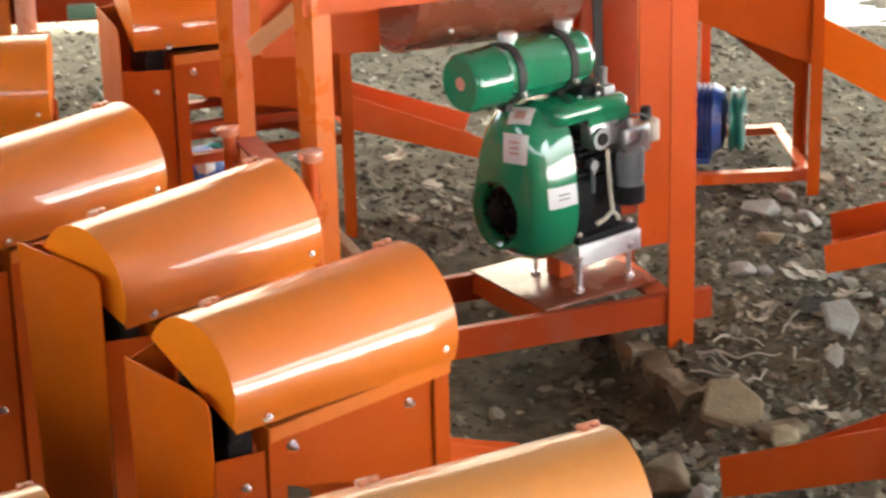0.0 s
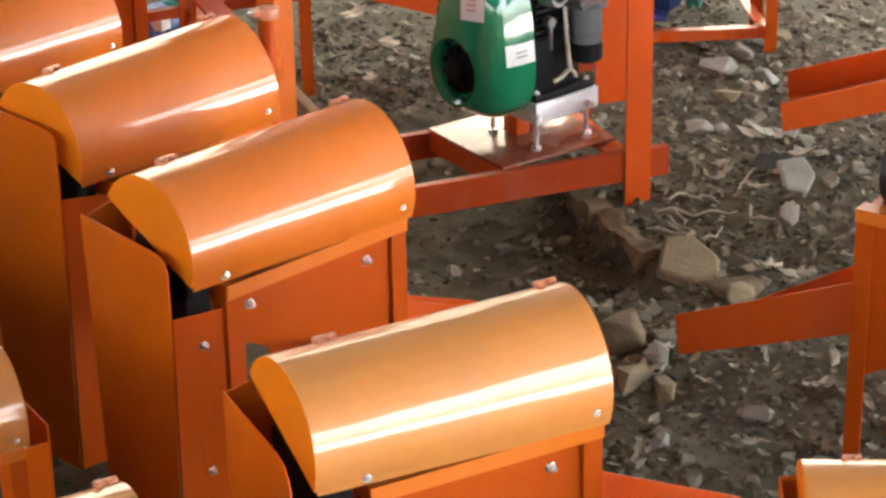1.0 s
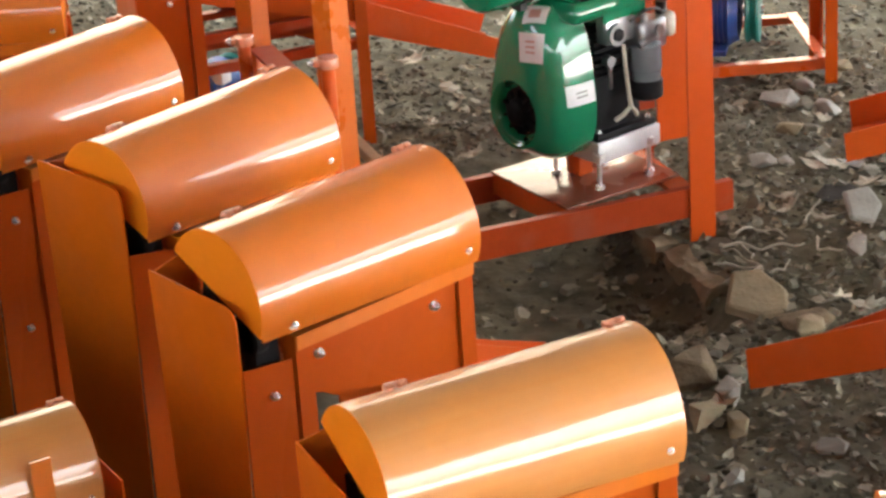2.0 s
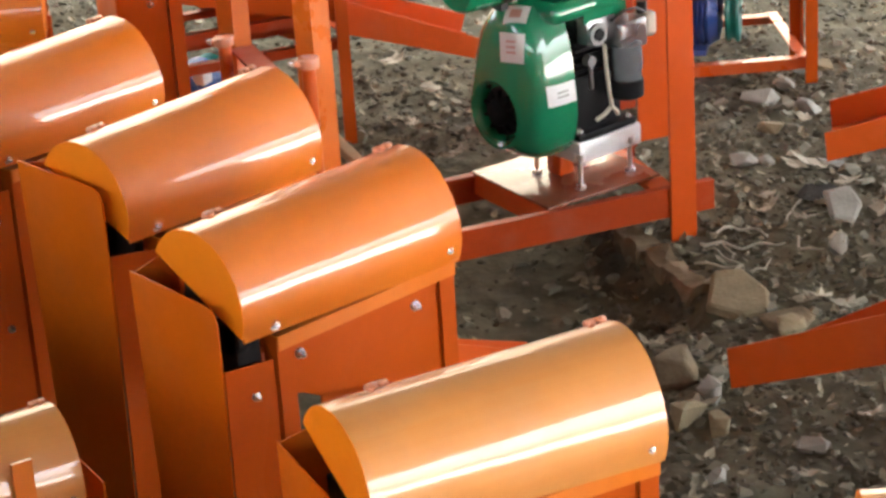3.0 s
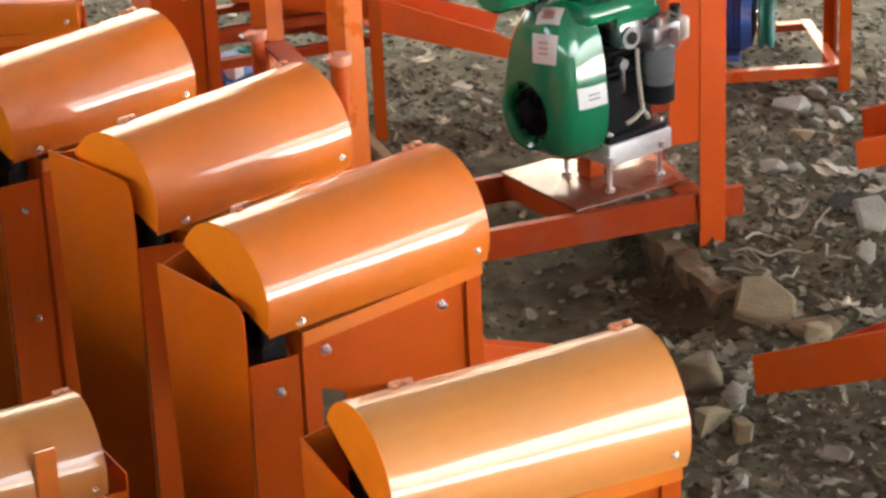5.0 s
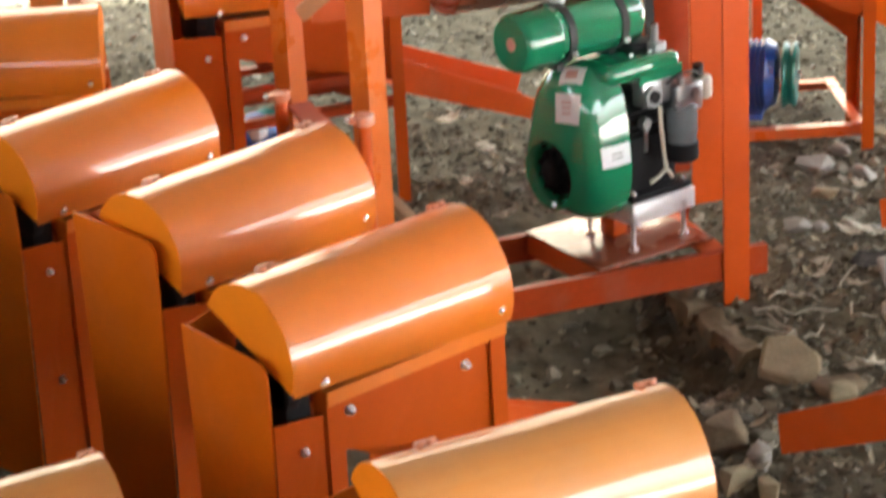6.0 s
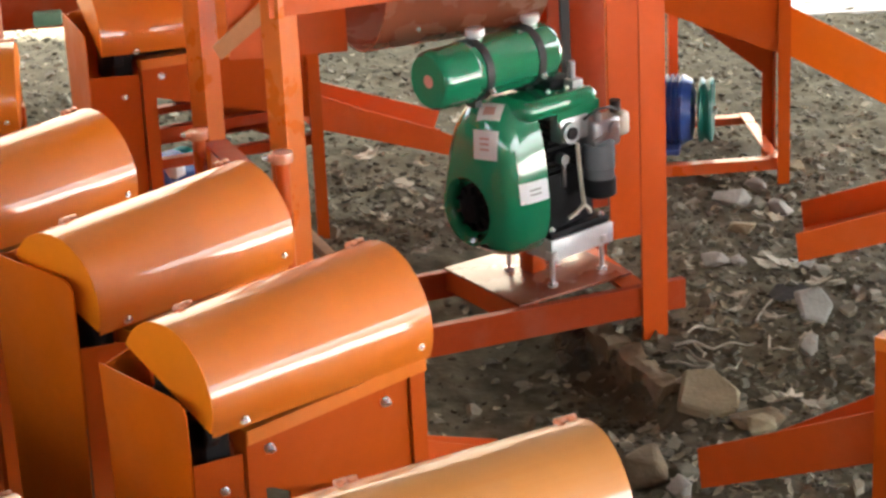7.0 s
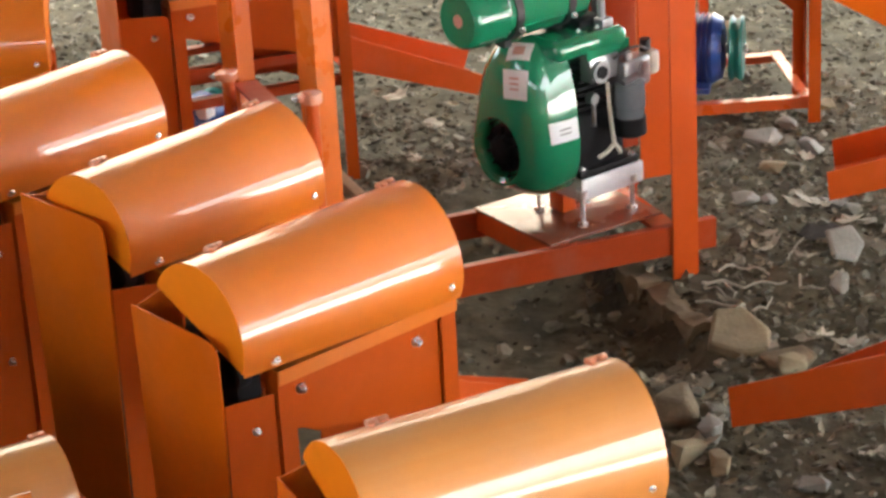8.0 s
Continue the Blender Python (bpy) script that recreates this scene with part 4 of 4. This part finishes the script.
for k, (x, y, size) in enumerate(((0.700, 4.186, 0.060), (0.677, 4.176, 0.045), (0.761, 4.074, 0.050), (0.720, 4.160, 0.040), (0.614, 3.550, 0.055), (0.588, 3.543, 0.040), (0.652, 3.505, 0.045), (0.595, 3.960, 0.045), (0.400, 3.250, 0.055), (0.372, 3.190, 0.050), (0.690, 3.785, 0.045), (0.650, 3.90, 0.04), (0.60, 4.02, 0.035), (0.02, 4.35, 0.05), (-0.06, 4.55, 0.045), (-0.02, 4.75, 0.05), (0.82, 4.25, 0.04), (0.36, 2.72, 0.035), (0.50, 2.95, 0.035), (0.62, 3.12, 0.035), (0.74, 4.44, 0.04), (-0.10, 4.95, 0.05), (0.12, 5.2, 0.05), (0.60, 4.95, 0.05))):
    dry_leaf(x, y, size, rnd.uniform(0, 360), 300 + k)

# brick edging beside the hollow
way = (KERB_B - KERB_A).normalized()
for k in range(3):
    p = KERB_A + way * (0.055 + 0.102 * k)
    bm = box(bmesh.new(), -0.051, 0.051, -0.020, 0.020, -0.045, 0.006)
    bmesh.ops.subdivide_edges(bm, edges=bm.edges[:], cuts=7, use_grid_fill=True)
    for v in bm.verts:
        v.co.y *= 1.0 - 3 * (v.co.z - 0.006)
        v.co += 0.014 * noise.noise_vector(v.co * 19 + Vector((k * 7.0, 0, 0))) + 0.005 * noise.noise_vector(v.co * 45 + Vector((k * 3.0, 1, 0)))
    ob = new("brick", finish("brick", bm, BRICK, False))
    ob.matrix_world = pose(p.x, p.y, rnd.uniform(0.002, 0.012), rnd.uniform(-6, 6), rnd.uniform(-4, 4), math.degrees(math.atan2(way.y, way.x)) + rnd.uniform(-7, 7))
    tagged(ob, "worn earthy brick set on edge in the soil", "brick", "brick edging")


def scatter(name, count, mat, label, category, maker, seed):
    """Many small pieces that nobody could count, joined into one mesh."""
    rnd = random.Random(seed)
    verts, faces = [], []
    while count > 0:
        x, y = rnd.uniform(-1.3, 1.5), rnd.uniform(2.2, 6.6)
        if rnd.random() > (0.30 if x < 0.25 and y < 4.4 else 0.55 if y > 4.9 else 1.0) or (x > 0.94 and y > 5.96):
            continue
        count -= 1
        v, f = maker(rnd, x, y, height(x, y))
        faces += [tuple(i + len(verts) for i in q) for q in f]
        verts += v
    me = bpy.data.meshes.new(name)
    me.from_pydata(verts, [], faces)
    me.materials.append(mat)
    tagged(new(name, me), label, category, kind="stuff")


unit_bm = bmesh.new()
bmesh.ops.create_icosphere(unit_bm, subdivisions=1, radius=1)
UNIT_V = [v.co.copy() for v in unit_bm.verts]
UNIT_F = [tuple(v.index for v in f.verts) for f in unit_bm.faces]
unit_bm.free()


def pebble(rnd, x, y, z):
    s = rnd.choice((0.003, 0.0035, 0.004, 0.005, 0.006, 0.008, 0.011))
    m = pose(x, y, z, rnd.uniform(0, 40), rnd.uniform(0, 40), rnd.uniform(0, 360)) @ Matrix.Diagonal((s * rnd.uniform(0.8, 1.6), s, s * rnd.uniform(0.4, 0.8), 1))
    return [tuple(m @ (v * rnd.uniform(0.72, 1.15))) for v in UNIT_V], UNIT_F


def scrap(rnd, x, y, z):
    s, bend = rnd.uniform(0.006, 0.018), rnd.uniform(0.2, 0.9)
    m = pose(x, y, z + 0.006, rnd.uniform(-35, 35), rnd.uniform(-35, 35), rnd.uniform(0, 360))
    outline = [(-1.0, 0.0), (-0.5, 0.45), (0.2, 0.55), (1.0, 0.1), (0.3, -0.5), (-0.4, -0.45)]
    v = [tuple(m @ Vector((a * s, b * s * 0.8, s * bend * (a * a * 0.6 + b * b) + rnd.uniform(-0.1, 0.1) * s))) for a, b in outline]
    v.append(tuple(m @ Vector((0, 0, -0.05 * s))))
    return v, [(i, (i + 1) % 6, 6) for i in range(6)]


def chip(rnd, x, y, z):
    """A thin angular flake."""
    s, n = 0.006 + 0.016 * rnd.random() ** 3, rnd.randint(4, 6)
    m = pose(x, y, z + s * 0.25, rnd.gauss(0, 22), rnd.gauss(0, 22), rnd.uniform(0, 360))
    edge = [(2 * math.pi * (k + rnd.uniform(-0.3, 0.3)) / n, rnd.uniform(0.65, 1.2)) for k in range(n)]
    stretch, thick = rnd.uniform(0.6, 1.0), s * rnd.uniform(0.15, 0.4)
    v = [tuple(m @ Vector((s * r * g * math.cos(a), s * r * g * math.sin(a) * stretch, h))) for h, g in ((-thick, 1.0), (thick, 0.82)) for a, r in edge]
    return v, [tuple(range(n))[::-1], tuple(range(n, 2 * n))] + [(k, (k + 1) % n, n + (k + 1) % n, n + k) for k in range(n)]


scatter("stone_chips", 4200, CHIP, "pale angular chips of stone strewn over the soil", "stone chips", chip, 15)
scatter("gravel", 9000, STONE, "loose gravel and crumbs of stone on the soil", "gravel", pebble, 5)
scatter("leaf_litter", 3200, LEAF, "dry curled leaf scraps and husks", "leaf litter", scrap, 6)

scatter("soil_clods", 14000, CLOD, "crumbly brown clods of earth", "earth", pebble, 8)

# pale dry roots by the foot of the post
ROOTS = (
    ((0.440, 3.679), (0.471, 3.707), (0.508, 3.738)),
    ((0.508, 3.738), (0.492, 3.782), (0.469, 3.824), (0.450, 3.838)),
    ((0.508, 3.738), (0.473, 3.756), (0.427, 3.768)),
    ((0.507, 3.730), (0.524, 3.717), (0.548, 3.730), (0.561, 3.762)),
    ((0.451, 3.861), (0.485, 3.851), (0.522, 3.829), (0.563, 3.835), (0.600, 3.842)),
    ((0.454, 3.849), (0.489, 3.845), (0.506, 3.802), (0.498, 3.781)),
    ((0.487, 3.903), (0.517, 3.923), (0.551, 3.906), (0.574, 3.880)),
    ((0.626, 3.856), (0.620, 3.816), (0.637, 3.797), (0.664, 3.805)),
    ((0.613, 3.928), (0.633, 3.986), (0.661, 4.032)),
)
for k, bends in enumerate(ROOTS):
    pts = []
    for i in range(4 * (len(bends) - 1) + 1):
        u, v = min(i // 4, len(bends) - 2), i / 4 - min(i // 4, len(bends) - 2)
        x, y = Vector(bends[u]).lerp(Vector(bends[u + 1]), v)
        y -= 0.028
        x, y = x + 0.004 * noise.noise(Vector((x * 40, y * 40, k))), y + 0.004 * noise.noise(Vector((x * 40, y * 40, k + 9)))
        pts.append((x, y, max(height(x, y) + 0.004, 0.010 + 0.004 * math.sin(i * 0.9 + k))))
    bm = sweep(bmesh.new(), pts, (0.0056, 0.0045) if k == 0 else (0.0028, 0.0016), 7)
    tagged(new("root", finish("root", bm, STRAW)), "pale dry curling root lying on the soil", "root", "dry roots")
